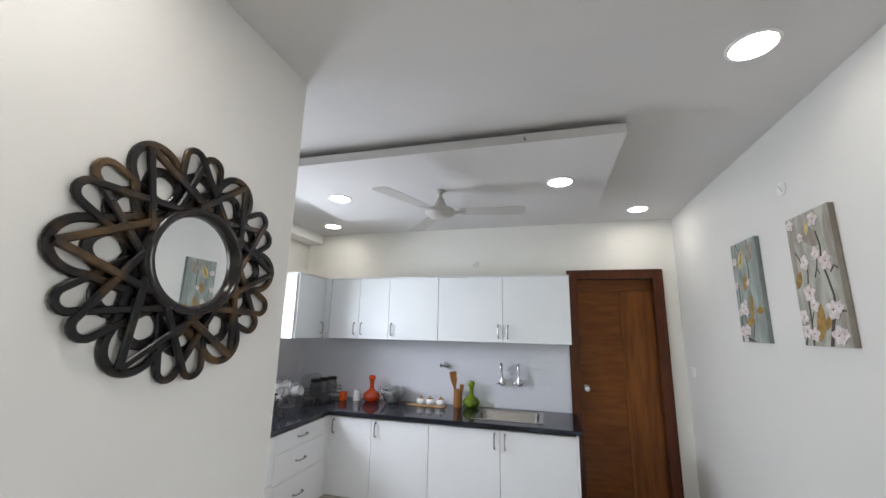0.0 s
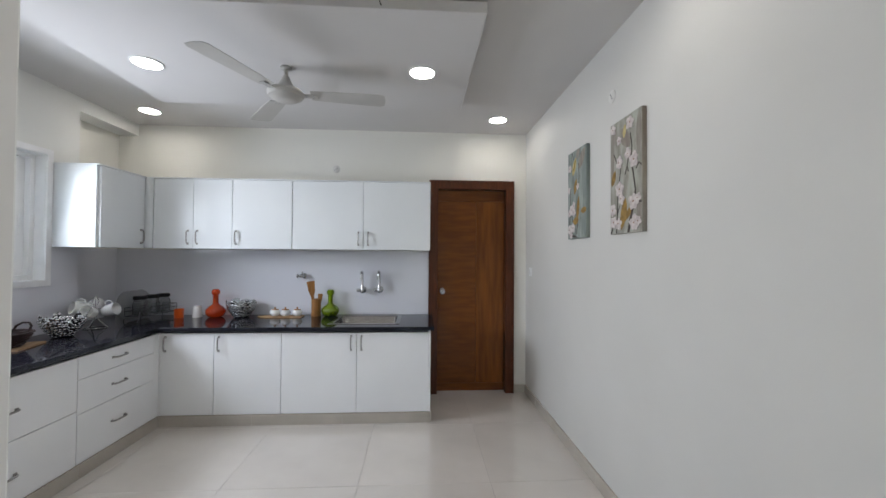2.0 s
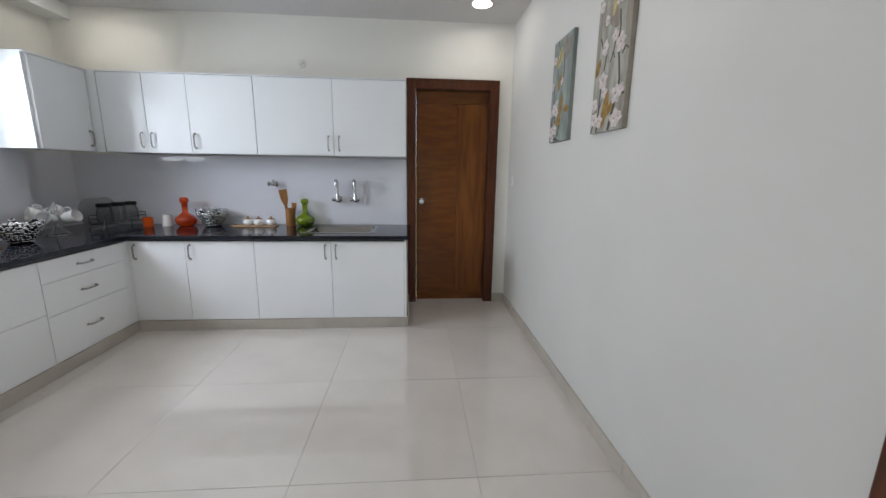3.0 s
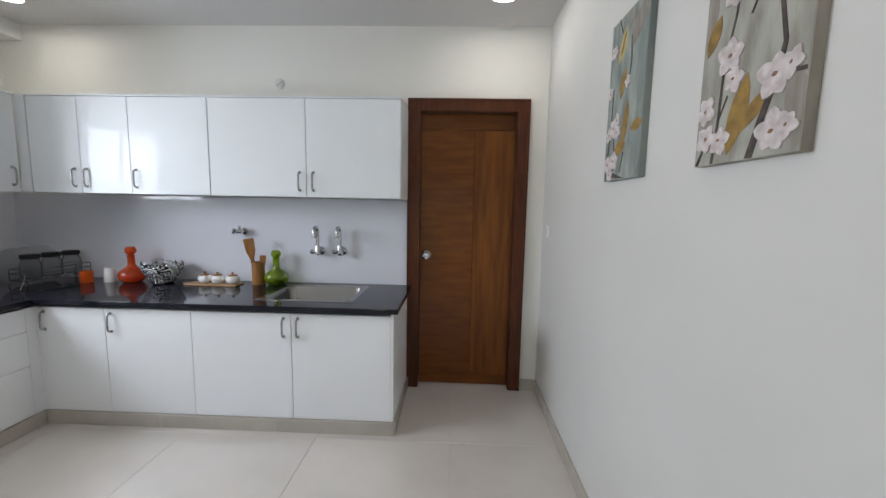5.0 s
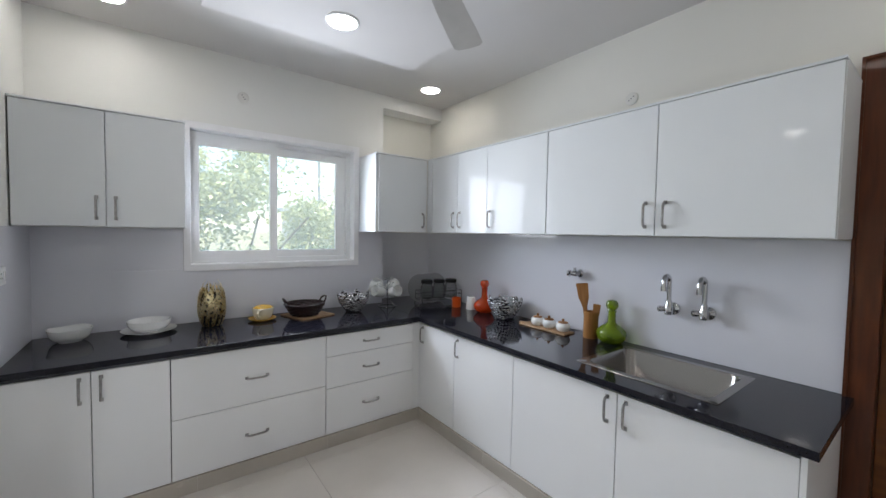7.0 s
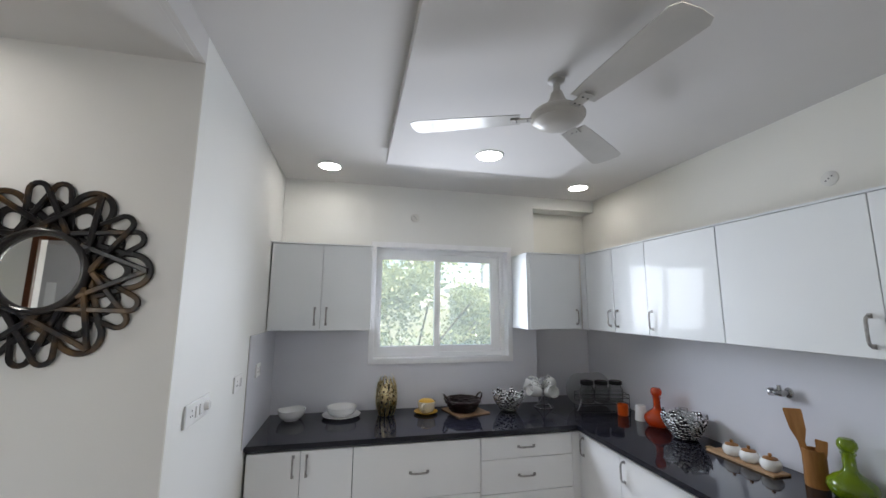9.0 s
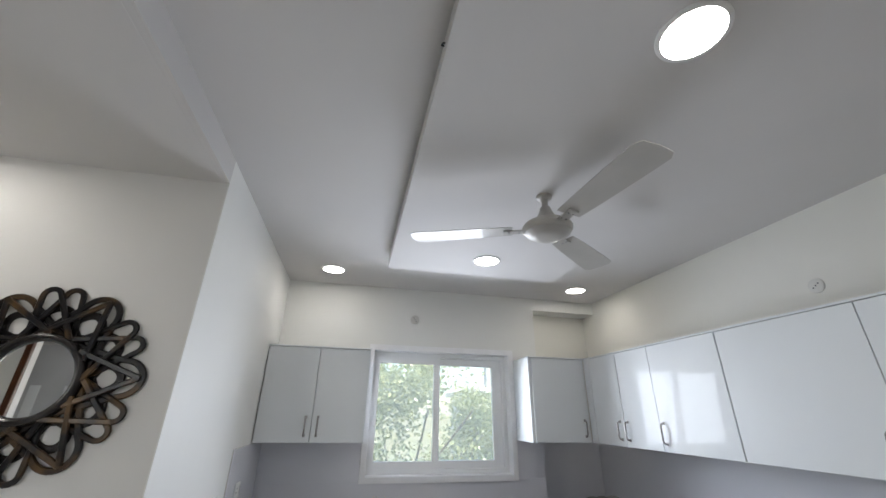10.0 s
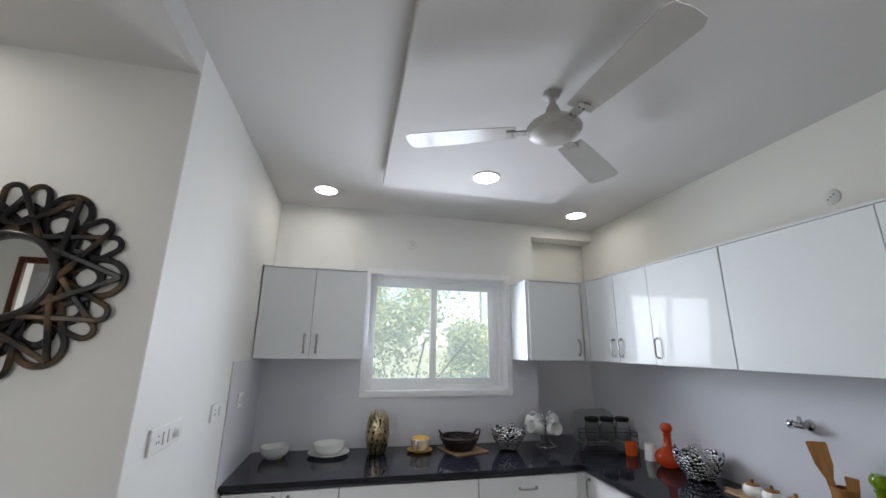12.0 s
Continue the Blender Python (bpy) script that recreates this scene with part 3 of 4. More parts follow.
# back run, base
b1 = thing("base_cabinet", pose(XF + 0.012, YF, BASE_Z), "white base cabinet with two doors in the corner", "cabinet", "base cabinets")
unit_body(b1, 0.933, 0.6, BASE_H, M_CARC)
front(b1, 0.0, 0.408, 0.0, 0.65, M_LAMB, "door", (0.036, 0.565, False))
front(b1, 0.408, 0.933, 0.0, 0.65, M_LAMB, "door", (0.446, 0.565, False))
b2 = thing("base_cabinet", pose(-0.01, YF, BASE_Z), "white sink base cabinet with two doors under the sink", "cabinet", "base cabinets")
for nm, lo, hi in (("side", (0.001, 0.02, 0), (0.018, 0.6, BASE_H)), ("back", (0.018, 0.585, 0), (1.186, 0.6, BASE_H)), ("bottom", (0.018, 0.02, 0), (1.186, 0.585, 0.018)), ("rail", (0.018, 0.02, BASE_H - 0.03), (1.186, 0.05, BASE_H))):
    part(nm, box(lo, hi, 0.001), M_CARC, b2)
part("end_panel", box((1.187, 0.0, 0), (1.204, 0.6, BASE_H), 0.0012), M_LAMB, b2)
front(b2, 0.0, 0.6, 0.0, 0.65, M_LAMB, "door", (0.556, 0.565, False))
front(b2, 0.6, 1.187, 0.0, 0.65, M_LAMB, "door", (0.640, 0.565, False))

# window run, base
def left_unit(name, y0, label, group):
    return thing(name, Matrix.Translation((XF, y0, BASE_Z)) @ FACE_X, label, "cabinet", group)


b3 = left_unit("base_cabinet", YN + 0.012, "white base cabinet with two doors under the bowls", "base cabinets")
unit_body(b3, 0.6, 0.6, BASE_H, M_CARC)
front(b3, 0.0, 0.298, 0.0, 0.65, M_LAMB, "door", (0.258, 0.565, False))
front(b3, 0.298, 0.6, 0.0, 0.65, M_LAMB, "door", (0.334, 0.565, False))
b4 = left_unit("drawer_cabinet", 2.468, "white drawer cabinet with two deep drawers", "base cabinets")
unit_body(b4, 0.813, 0.6, BASE_H, M_CARC)
front(b4, 0.0, 0.813, 0.325, 0.65, M_LAMB, "drawer", (0.408, 0.478, True))
front(b4, 0.0, 0.813, 0.0, 0.325, M_LAMB, "drawer", (0.408, 0.148, True))
b5 = left_unit("drawer_cabinet", 3.282, "white drawer cabinet with three drawers by the corner", "base cabinets")
unit_body(b5, 0.66, 0.6, BASE_H, M_CARC)
front(b5, 0.0, 0.66, 0.511, 0.65, M_LAMB, "drawer", (0.318, 0.583, True))
front(b5, 0.0, 0.66, 0.302, 0.511, M_LAMB, "drawer", (0.318, 0.406, True))
front(b5, 0.0, 0.66, 0.0, 0.302, M_LAMB, "drawer", (0.318, 0.158, True))
fl = left_unit("corner_filler", 3.943, "white filler strip in the corner of the base units", "base cabinets")
part("strip", box((0.0, 0.002, 0), (0.0575, 0.03, BASE_H - 0.018), 0.001), M_LAMB, fl)
part("strip", box((0.058, -0.0112, 0), (0.076, 0.03, BASE_H - 0.018), 0.001), M_LAMB, fl)
bx = thing("corner_block", pose(-1.55, 4.01, BASE_Z), "plain board block that fills the blind corner", "cabinet")
part("body", box((0, 0.0, 0), (0.55, 0.58, BASE_H - 0.002)), M_CARC, bx)
skirting("plinth_back", (XF + 0.012, YF - 0.008, 0), (1.194, YF + 0.02, 0.083), None, 3, 0)
skirting("plinth_side", (1.178, YF + 0.024, 0), (1.204, YB - 0.03, 0.083), None, 1, 1)
skirting("plinth_window", (XF - 0.02, YN + 0.012, 0), (XF + 0.008, YF + 0.004, 0.083), None, 3, 1)

# worktop with the sink cut out
SK = (0.325, 4.085, 0.93, 4.555)
top = thing("worktop", pose(0, 0, ZT - 0.03), "polished black granite worktop round two walls", "worktop")
part("slab", cells((XN, XW, -0.93, SK[0] + 0.02, SK[2] - 0.02, 1.222), (3.965, 4.02, SK[1] + 0.02, SK[3] - 0.02, YB),
                   lambda i, j: (i > 0 or j > 0) and not (i == 3 and j == 2), 0.03, 0.002), M_GRANITE, top)
part("slab", cells((XW, -0.93), (YN, 3.9645), lambda i, j: True, 0.03, 0.002), M_GRANITE, top)

# sink
sink = thing("sink", pose(0, 0, ZT), "stainless steel sink set in the black worktop", "sink")
x0, y0, x1, y1 = SK
part("rim", loft([rounded(x0, y0, x1, y1, 0.012, 0.0005), rounded(x0 + 0.002, y0 + 0.002, x1 - 0.002, y1 - 0.002, 0.012, 0.003), rounded(x0 + 0.035, y0 + 0.035, x1 - 0.035, y1 - 0.035, 0.05, 0.003)], False, False), M_STEEL, sink)
part("bowl", loft([rounded(x0 + 0.035, y0 + 0.035, x1 - 0.035, y1 - 0.035, 0.05, 0.003), rounded(x0 + 0.04, y0 + 0.04, x1 - 0.04, y1 - 0.04, 0.05, -0.004), rounded(x0 + 0.046, y0 + 0.046, x1 - 0.046, y1 - 0.046, 0.055, -0.14),
                   rounded(x0 + 0.065, y0 + 0.065, x1 - 0.065, y1 - 0.065, 0.05, -0.165), rounded(x0 + 0.2, y0 + 0.15, x1 - 0.2, y1 - 0.15, 0.04, -0.17)], False, True), M_STEEL, sink)
part("drain", lathe([(0.0, 0.0), (0.042, 0.0), (0.045, -0.003), (0.0, -0.004)], 24, None, Matrix.Translation(((x0 + x1) / 2, (y0 + y1) / 2, -0.165))), M_CHROME, sink)

# wall units
UZ, UH, YU, XU = 1.412, 0.618, 4.27, -1.262


def wall_unit(at, w, d, label, doors):
    u = thing("wall_cabinet", at, label, "cabinet", "wall cabinets")
    part("body", box((0.001, 0.020, 0.0), (w - 0.001, d, UH - 0.0105), 0.001), M_LAM, u)
    for x0, x1, hx in doors:
        front(u, x0, x1, 0.001, UH - 0.0115, M_LAM, "door", (hx, 0.10, False))
    part("top_panel", box((0.0, -0.003, UH - 0.010), (w, d, UH), 0.001), M_LAM, u)
    return u


u1 = wall_unit(pose(-1.205, YU, UZ), 0.337, YB - YU - 0.01, "glossy white wall cabinet with one door at the corner", ((0.006, 0.337, 0.295),))
u2 = wall_unit(pose(-0.868, YU, UZ), 0.841, YB - YU - 0.01, "glossy white wall cabinet with two doors", ((0.0, 0.328, 0.036), (0.328, 0.840, 0.363)))
u3 = wall_unit(pose(-0.026, YU, UZ), 1.218, YB - YU - 0.01, "glossy white wall cabinet with two doors over the sink", ((0.001, 0.620, 0.577), (0.620, 1.216, 0.664)))
UXM = Matrix(((0, -1, 0, 0), (1, 0, 0, 0), (0, 0, 1, 0), (0, 0, 0, 1)))
u4 = wall_unit(Matrix.Translation((XU, YN + 0.003, UZ)) @ UXM, 0.70, XU - XW - 0.002, "glossy white wall cabinet with two doors beside the window", ((0.004, 0.349, 0.31), (0.349, 0.698, 0.388)))
u5 = wall_unit(Matrix.Translation((XU, 3.785, UZ)) @ UXM, 0.484, XU - XW - 0.002, "glossy white wall cabinet with one door between window and corner", ((0.02, 0.470, 0.428),))
cf = thing("corner_filler", pose(XU - 0.012, YU + 0.0, UZ), "white filler strip in the corner of the wall units", "cabinet")
part("strip", box((0.0, -0.002, 0.0), (0.070, 0.05, UH), 0.001), M_LAM, cf)

# ---- fittings on the walls ----


def wall_tap(x, z):
    """A wall-mounted tap with a swan-neck spout."""
    t = thing("tap", pose(x, YB - 0.009, z), "chrome wall tap with a swan-neck spout over the sink", "tap", "sink taps")
    fl = lathe([(0.0, 0.0), (0.034, 0.0), (0.033, 0.010), (0.022, 0.017), (0.016, 0.022), (0.016, 0.05), (0.0, 0.05)], 24)
    fl.transform(pose(0, 0, 0, 90, 0, 0))
    part("flange", fl, M_CHROME, t)
    body = lathe([(0.0, -0.026), (0.018, -0.026), (0.021, -0.019), (0.021, 0.018), (0.016, 0.028), (0.014, 0.05), (0.0, 0.05)], 20)
    body.transform(pose(0, -0.06, 0))
    part("body", body, M_CHROME, t)
    lever = lathe([(0.0, 0.0), (0.013, 0.0), (0.017, 0.012), (0.017, 0.03), (0.010, 0.036), (0.0, 0.037)], 14)
    lever.transform(pose(-0.018, -0.062, 0.0, 0, -90, 25))
    part("handle", lever, M_CHROME, t)
    spout = tube([(0, -0.06, 0.03), (0, -0.06, 0.09), (0, -0.06, 0.146)] + arc((0, -0.094, 0.146), 0.034, 10, 170, 8, "yz") + [(0, -0.128, 0.122)], 0.0115, 14)
    part("spout", spout, M_CHROME, t)
    part("nozzle", lathe([(0.0, 0.0), (0.014, 0.0), (0.014, 0.024), (0.0, 0.024)], 16, None, Matrix.Translation((0, -0.128, 0.104))), M_CHROME, t)


wall_tap(0.545, 1.028)
wall_tap(0.708, 1.030)
vl = thing("angle_valve", pose(-0.022, YB - 0.009, 1.163) @ Matrix.Diagonal((0.85, 1.05, 1.05, 1)), "small chrome angle valve on the splashback", "valve")
b = lathe([(0.0, 0.0), (0.026, 0.0), (0.024, 0.007), (0.013, 0.012), (0.013, 0.05), (0.0, 0.05)], 20)
b.transform(pose(0, 0, 0, 90, 0, 0))
part("flange", b, M_CHROME, vl)
b = lathe([(0.0, 0.0), (0.014, 0.0), (0.016, 0.006), (0.016, 0.045), (0.011, 0.05), (0.0, 0.05)], 16)
b.transform(pose(0.014, -0.052, 0, 0, -90, 0))
part("body", b, M_CHROME, vl)
b = lathe([(0.0, 0.0), (0.006, 0.0), (0.006, 0.014), (0.021, 0.018), (0.021, 0.03), (0.0, 0.032)], 14)
b.transform(pose(-0.032, -0.052, 0, 0, -90, 0))
part("wheel", b, M_CHROME, vl)
part("outlet", lathe([(0.0, 0.0), (0.010, 0.0), (0.010, 0.028), (0.0, 0.028)], 14, None, Matrix.Translation((-0.008, -0.052, 0.01))), M_CHROME, vl)


def round_cap(m, label):
    """A round blanking plate with three fixings; faces local z."""
    c = thing("blanking_plate", m, label, "wall plate", "round wall plates")
    part("plate", lathe([(0.0, 0.007), (0.030, 0.0065), (0.036, 0.004), (0.037, 0.0), (0.0, 0.0)], 28), M_CAP, c)
    for dx in (-0.013, 0.0, 0.013):
        part("screw", lathe([(0.0, 0.0085), (0.0040, 0.008), (0.0040, 0.006), (0.0, 0.006)], 10, None, Matrix.Translation((dx, dx * 0.7, 0))), M_CARC, c)


round_cap(Matrix.Translation((0.27, YB, 2.212)) @ pose(0, 0, 0, 90, 0, 0), "round pale grey blanking plate above the wall cabinets")
round_cap(Matrix.Translation((XW, 2.916, 2.337)) @ pose(0, 0, 0, 0, 90, 0), "round pale grey blanking plate above the window")
round_cap(RW @ Matrix.Translation((0, -1.723, 2.262)) @ pose(0, 0, 0, 0, -90, 0), "round pale grey blanking plate above the canvases")


def switch_plate(m, w, h, items, label):
    """A switch plate in local x and y, facing local z; items are (kind, centre x)."""
    p = thing("switch_plate", m, label, "switch", "switch plates")
    part("plate", box((-w / 2, -h / 2, 0), (w / 2, h / 2, 0.009), 0.003, seg=2), M_PLASTIC, p)
    for kind, x in items:
        if kind == "rocker":
            part("rocker", box((x - 0.011, -0.022, 0.008), (x + 0.011, 0.022, 0.013), 0.002), M_CERAMIC, p)
        elif kind == "knob":
            part("regulator", lathe([(0.0, 0.026), (0.015, 0.025), (0.018, 0.02), (0.02, 0.009), (0.0, 0.009)], 20, None, Matrix.Translation((x, 0, 0))), M_CERAMIC, p)
        else:
            for dx, dy in ((0, 0.012), (-0.009, -0.008), (0.009, -0.008)):
                part("socket_hole", lathe([(0.0, 0.0098), (0.0032, 0.0098), (0.0032, 0.005), (0.0, 0.005)], 8, None, Matrix.Translation((x + dx, dy, 0))), M_DARK, p)


FACE_NEAR = Matrix(((-1, 0, 0, 0), (0, 0, 1, 0), (0, 1, 0, 0), (0, 0, 0, 1)))
switch_plate(Matrix.Translation((-0.155, YN, 1.181)) @ FACE_NEAR, 0.235, 0.082, (("socket", -0.062), ("rocker", -0.018), ("rocker", 0.022), ("knob", 0.075)), "white switch plate with a socket, rockers and a regulator knob")
switch_plate(Matrix.Translation((-0.69, YN, 1.181)) @ FACE_NEAR, 0.135, 0.080, (("socket", -0.025), ("rocker", 0.03)), "small white switch plate with one socket")
switch_plate(Matrix.Translation((-1.077, YN + 0.009, 1.186)) @ FACE_NEAR, 0.10, 0.080, (("socket", -0.016), ("rocker", 0.022)), "small white switch plate on the splashback")
switch_plate(RW @ Matrix.Translation((0, -0.16, 1.217)) @ Matrix(((0, 0, -1, 0), (-1, 0, 0, 0), (0, 1, 0, 0), (0, 0, 0, 1))), 0.08, 0.08, (("rocker", 0.0),), "small white switch plate near the teak door")

# ---- star mirror ----
mir = thing("wall_mirror", Matrix.Translation((XM, 1.455, 1.688)) @ Matrix(((0, 0, 1.2, 0), (1.06, 0, 0, 0), (0, 1.035, 0, 0), (0, 0, 0, 1))), "round mirror in a dark bronze openwork star frame", "mirror")
part("mirror_glass", lathe([(0.0, 0.020), (0.118, 0.020), (0.118, 0.012), (0.0, 0.012)], 64), M_MIRROR, mir, "round mirror glass")
part("ring", lathe([(0.111, 0.021), (0.114, 0.034), (0.119, 0.040), (0.127, 0.040), (0.135, 0.034), (0.138, 0.020), (0.136, 0.0), (0.111, 0.0), (0.111, 0.021)], 72), M_BLACK, mir, "black ring round the glass")


def bar(points, w, t):
    """A flat bar with chamfered edges, w wide in the plane of the mirror and t thick, along a path."""
    bm, rings = bmesh.new(), []
    pts = [Vector(p) for p in points]
    c = min(w, t) * 0.28
    section = [(w / 2, t / 2 - c), (w / 2 - c, t / 2), (c - w / 2, t / 2), (-w / 2, t / 2 - c), (-w / 2, c - t / 2), (c - w / 2, -t / 2), (w / 2 - c, -t / 2), (w / 2, c - t / 2)]
    for i, p in enumerate(pts):
        d = (pts[min(i + 1, len(pts) - 1)] - pts[max(i - 1, 0)]).normalized()
        side = d.cross(Vector((0, 0, 1))).normalized()
        up = side.cross(d)
        rings.append([bm.verts.new(p + u * side + v * up) for u, v in section])
    for lo, hi in zip(rings, rings[1:]):
        for k in range(8):
            bm.faces.new((lo[k], lo[(k + 1) % 8], hi[(k + 1) % 8], hi[k])).smooth = True
    bm.faces.new(rings[0]), bm.faces.new(rings[-1])
    return bm


def polar(r, deg, z):
    return Vector((r * math.cos(radians(deg)), r * math.sin(radians(deg)), z))


def lobe(theta, tip, centre, half, foot, z, z_foot, w, t):
    """A broad arch that stands on the ring, foot degrees to either side of its crown."""
    e, n = polar(1, theta, 0), polar(1, theta + 90, 0)
    arch = [e * (centre + (tip - centre) * math.cos(radians(q))) + n * (half * math.sin(radians(q))) + Vector((0, 0, z)) for q in range(-90, 91, 12)]
    a, b = polar(0.131, theta - foot, z_foot), polar(0.131, theta + foot, z_foot)
    return bar([a, a.lerp(arch[0], 0.5)] + arch + [arch[-1].lerp(b, 0.5), b], w, t)


def small_loop(theta, tip, half, low, high, z, w, t):
    """A narrow loop: two straight legs from the ring to a round end; low and high give each foot's degrees and height."""
    e, n = polar(1, theta, 0), polar(1, theta + 90, 0)
    cap = [e * (tip - half + half * math.cos(radians(q))) + n * (half * math.sin(radians(q))) + Vector((0, 0, z)) for q in range(-84, 85, 24)]
    a, b = polar(0.132, *low), polar(0.132, *high)
    return bar([a, a.lerp(cap[0], 0.35), a.lerp(cap[0], 0.7)] + cap + [b.lerp(cap[-1], 0.7), b.lerp(cap[-1], 0.35), b], w, t)


for k in range(6):
    a = 2 + 60 * k
    part("inner_loop", lobe(a + 30, 0.222, 0.16, 0.050, 44, 0.004, 0.004, 0.023, 0.008), M_BLACK, mir)
    part("inner_loop", lobe(a, 0.225, 0.16, 0.044, 36, 0.005, 0.006, 0.023, 0.008), M_BLACK, mir)
    part("star_lobe", lobe(a, 0.287, 0.224, 0.056, 50, 0.008, 0.012, 0.0190, 0.011), M_BRONZE, mir)
    for turn in (-37, 37):
        p, q = polar(0.281, a, 0.016), polar(0.134, a + turn, 0.030)
        part("star_point", bar([p, p.lerp(q, 0.5), q], 0.0170, 0.010), M_BRONZE, mir)
    part("star_loop", small_loop(a + 23.5, 0.285, 0.025, (a + 2, 0.006), (a + 62, 0.026), 0.010, 0.0165, 0.010), M_BRONZE, mir)
    part("star_loop", small_loop(a + 36.5, 0.285, 0.025, (a - 2, 0.030), (a + 58, 0.009), 0.015, 0.0165, 0.010), M_BRONZE, mir)

# ---- canvases ----


def flat(points, d0, d1):
    """A flat painted shape from an outline in (u, v), between two depths before the canvas."""
    return loft([[(-d, -u, v) for u, v in points] for d in (d0, d1)], True, True)


def ribbon(points, w0, w1):
    left, right = [], []
    n = len(points)
    for i, (u, v) in enumerate(points):
        a, b = points[max(i - 1, 0)], points[min(i + 1, n - 1)]
        du, dv = b[0] - a[0], b[1] - a[1]
        k = math.hypot(du, dv) or 1
        w = (w0 + (w1 - w0) * i / (n - 1)) / 2
        left.append((u - dv / k * w, v + du / k * w))
        right.append((u + dv / k * w, v - du / k * w))
    return left + right[::-1]


def leaf_shape(u, v, length, width, turn, n=7):
    out, c, s = [], math.cos(radians(turn)), math.sin(radians(turn))
    for side in (1, -1):
        for i in range(n):
            f = i / (n - 1) if side > 0 else 1 - i / (n - 1)
            if side < 0 and i in (0, n - 1):
                continue
            x, y = (f - 0.5) * length, side * width / 2 * math.sin(math.pi * f) ** 0.7
            out.append((u + c * x - s * y, v + s * x + c * y))
    return out


def clip(points, w, h):
    return [(max(-w, min(w, u)), max(-h, min(h, v))) for u, v in points]


def canvas(ly, z, material, side, twigs, blossoms, leaves, label, rnd):
    w, h, d = 0.297, 0.597, 0.024
    c = thing("canvas_picture", RW @ Matrix.Translation((0, ly, z)), label, "picture", "canvas pictures")
    part("canvas", box((-d, -w / 2, -h / 2), (0, w / 2, h / 2), 0.0015), material, c)
    for sgn in (-1, 1):
        y0, y1 = sorted((sgn * w / 2, sgn * (w / 2 + 0.0015)))
        part("wrapped_edge", box((-d + 0.001, y0, -h / 2 + 0.001), (-0.001, y1, h / 2 - 0.001)), side, c)
    cu, cv = w / 2 - 0.002, h / 2 - 0.002
    for k, (shape, m) in enumerate(leaves):
        part("painted_leaf", flat(clip(shape, cu, cv), d - 0.001, d + 0.0003 + 0.0001 * k), m, c)
    for k, (pts, w0, w1) in enumerate(twigs):
        part("painted_twig", flat(clip(ribbon(pts, w0, w1), cu, cv), d - 0.001, d + 0.0016 + 0.00006 * k), M_TWIG, c)
    for k, (u, v, r) in enumerate(blossoms):
        t0 = rnd.uniform(0, 72)
        for q in range(5):
            a = t0 + 72 * q + rnd.uniform(-9, 9)
            rr = r * rnd.uniform(0.85, 1.1)
            shp = leaf_shape(u + math.cos(radians(a)) * rr * 0.5, v + math.sin(radians(a)) * rr * 0.5, rr * 1.05, rr * 0.80, a, 9)
            part("painted_petal", flat(clip(shp, cu, cv), d - 0.001, d + 0.0024 + 0.00021 * q + 0.00004 * k), M_PETAL, c)
        part("painted_stamen", flat(clip(leaf_shape(u, v, r * 0.30, r * 0.20, t0), cu, cv), d - 0.001, d + 0.0045), M_PETALC, c)


rnd = random.Random(4)
canvas(-1.898, 1.786, M_CANVAS2, M_TAUPE,
       (([(0.03, -0.31), (0.055, -0.22), (0.085, -0.14), (0.095, -0.09)], 0.020, 0.010), ([(0.095, -0.09), (0.075, 0.0), (0.055, 0.06), (0.065, 0.13), (0.05, 0.2)], 0.010, 0.006),
        ([(-0.085, -0.31), (-0.075, -0.2), (-0.07, -0.08), (-0.045, 0.02), (-0.04, 0.09)], 0.008, 0.004), ([(-0.075, -0.2), (-0.05, -0.15)], 0.004, 0.003), ([(0.153, -0.155), (0.11, -0.15), (0.075, -0.165)], 0.008, 0.004),
        ([(0.153, 0.02), (0.125, 0.035), (0.10, 0.01)], 0.008, 0.005), ([(0.0, 0.0), (0.02, 0.04), (0.04, 0.10)], 0.004, 0.003), ([(0.02, 0.04), (0.035, 0.01)], 0.003, 0.002), ([(-0.14, -0.31), (-0.12, -0.26)], 0.01, 0.006),
        ([(-0.11, 0.13), (-0.08, 0.08), (-0.07, 0.05)], 0.004, 0.003)),
       ((0.080, -0.145, 0.045), (0.085, -0.252, 0.042), (-0.12, -0.17, 0.034), (-0.11, -0.235, 0.036), (-0.065, -0.245, 0.034), (-0.05, -0.065, 0.044), (-0.035, -0.118, 0.032), (-0.055, 0.075, 0.034), (-0.118, 0.265, 0.03),
        (-0.055, 0.19, 0.026), (0.05, 0.255, 0.036), (0.03, 0.10, 0.032), (0.085, 0.06, 0.04), (0.118, -0.246, 0.028), (0.115, -0.135, 0.028)),
       ((leaf_shape(0.125, 0.18, 0.22, 0.05, 88), M_TAUPE), (leaf_shape(0.128, -0.20, 0.16, 0.045, 92), M_TAUPE), (leaf_shape(-0.128, 0.10, 0.26, 0.04, 90), M_TAUPE), (leaf_shape(0.0, 0.19, 0.15, 0.075, -50), M_TAUPE), (leaf_shape(-0.11, 0.22, 0.10, 0.06, 70), M_TAUPE),
        (leaf_shape(-0.015, -0.20, 0.17, 0.055, 75), M_OCHRE), (leaf_shape(0.03, -0.20, 0.13, 0.035, 40), M_OCHRE), (leaf_shape(-0.115, 0.0, 0.09, 0.04, 65), M_OCHRE), (leaf_shape(-0.005, 0.225, 0.07, 0.03, 80), M_YOCHRE)),
       "beige-grey blossom canvas with ochre leaves and dark twigs", rnd)
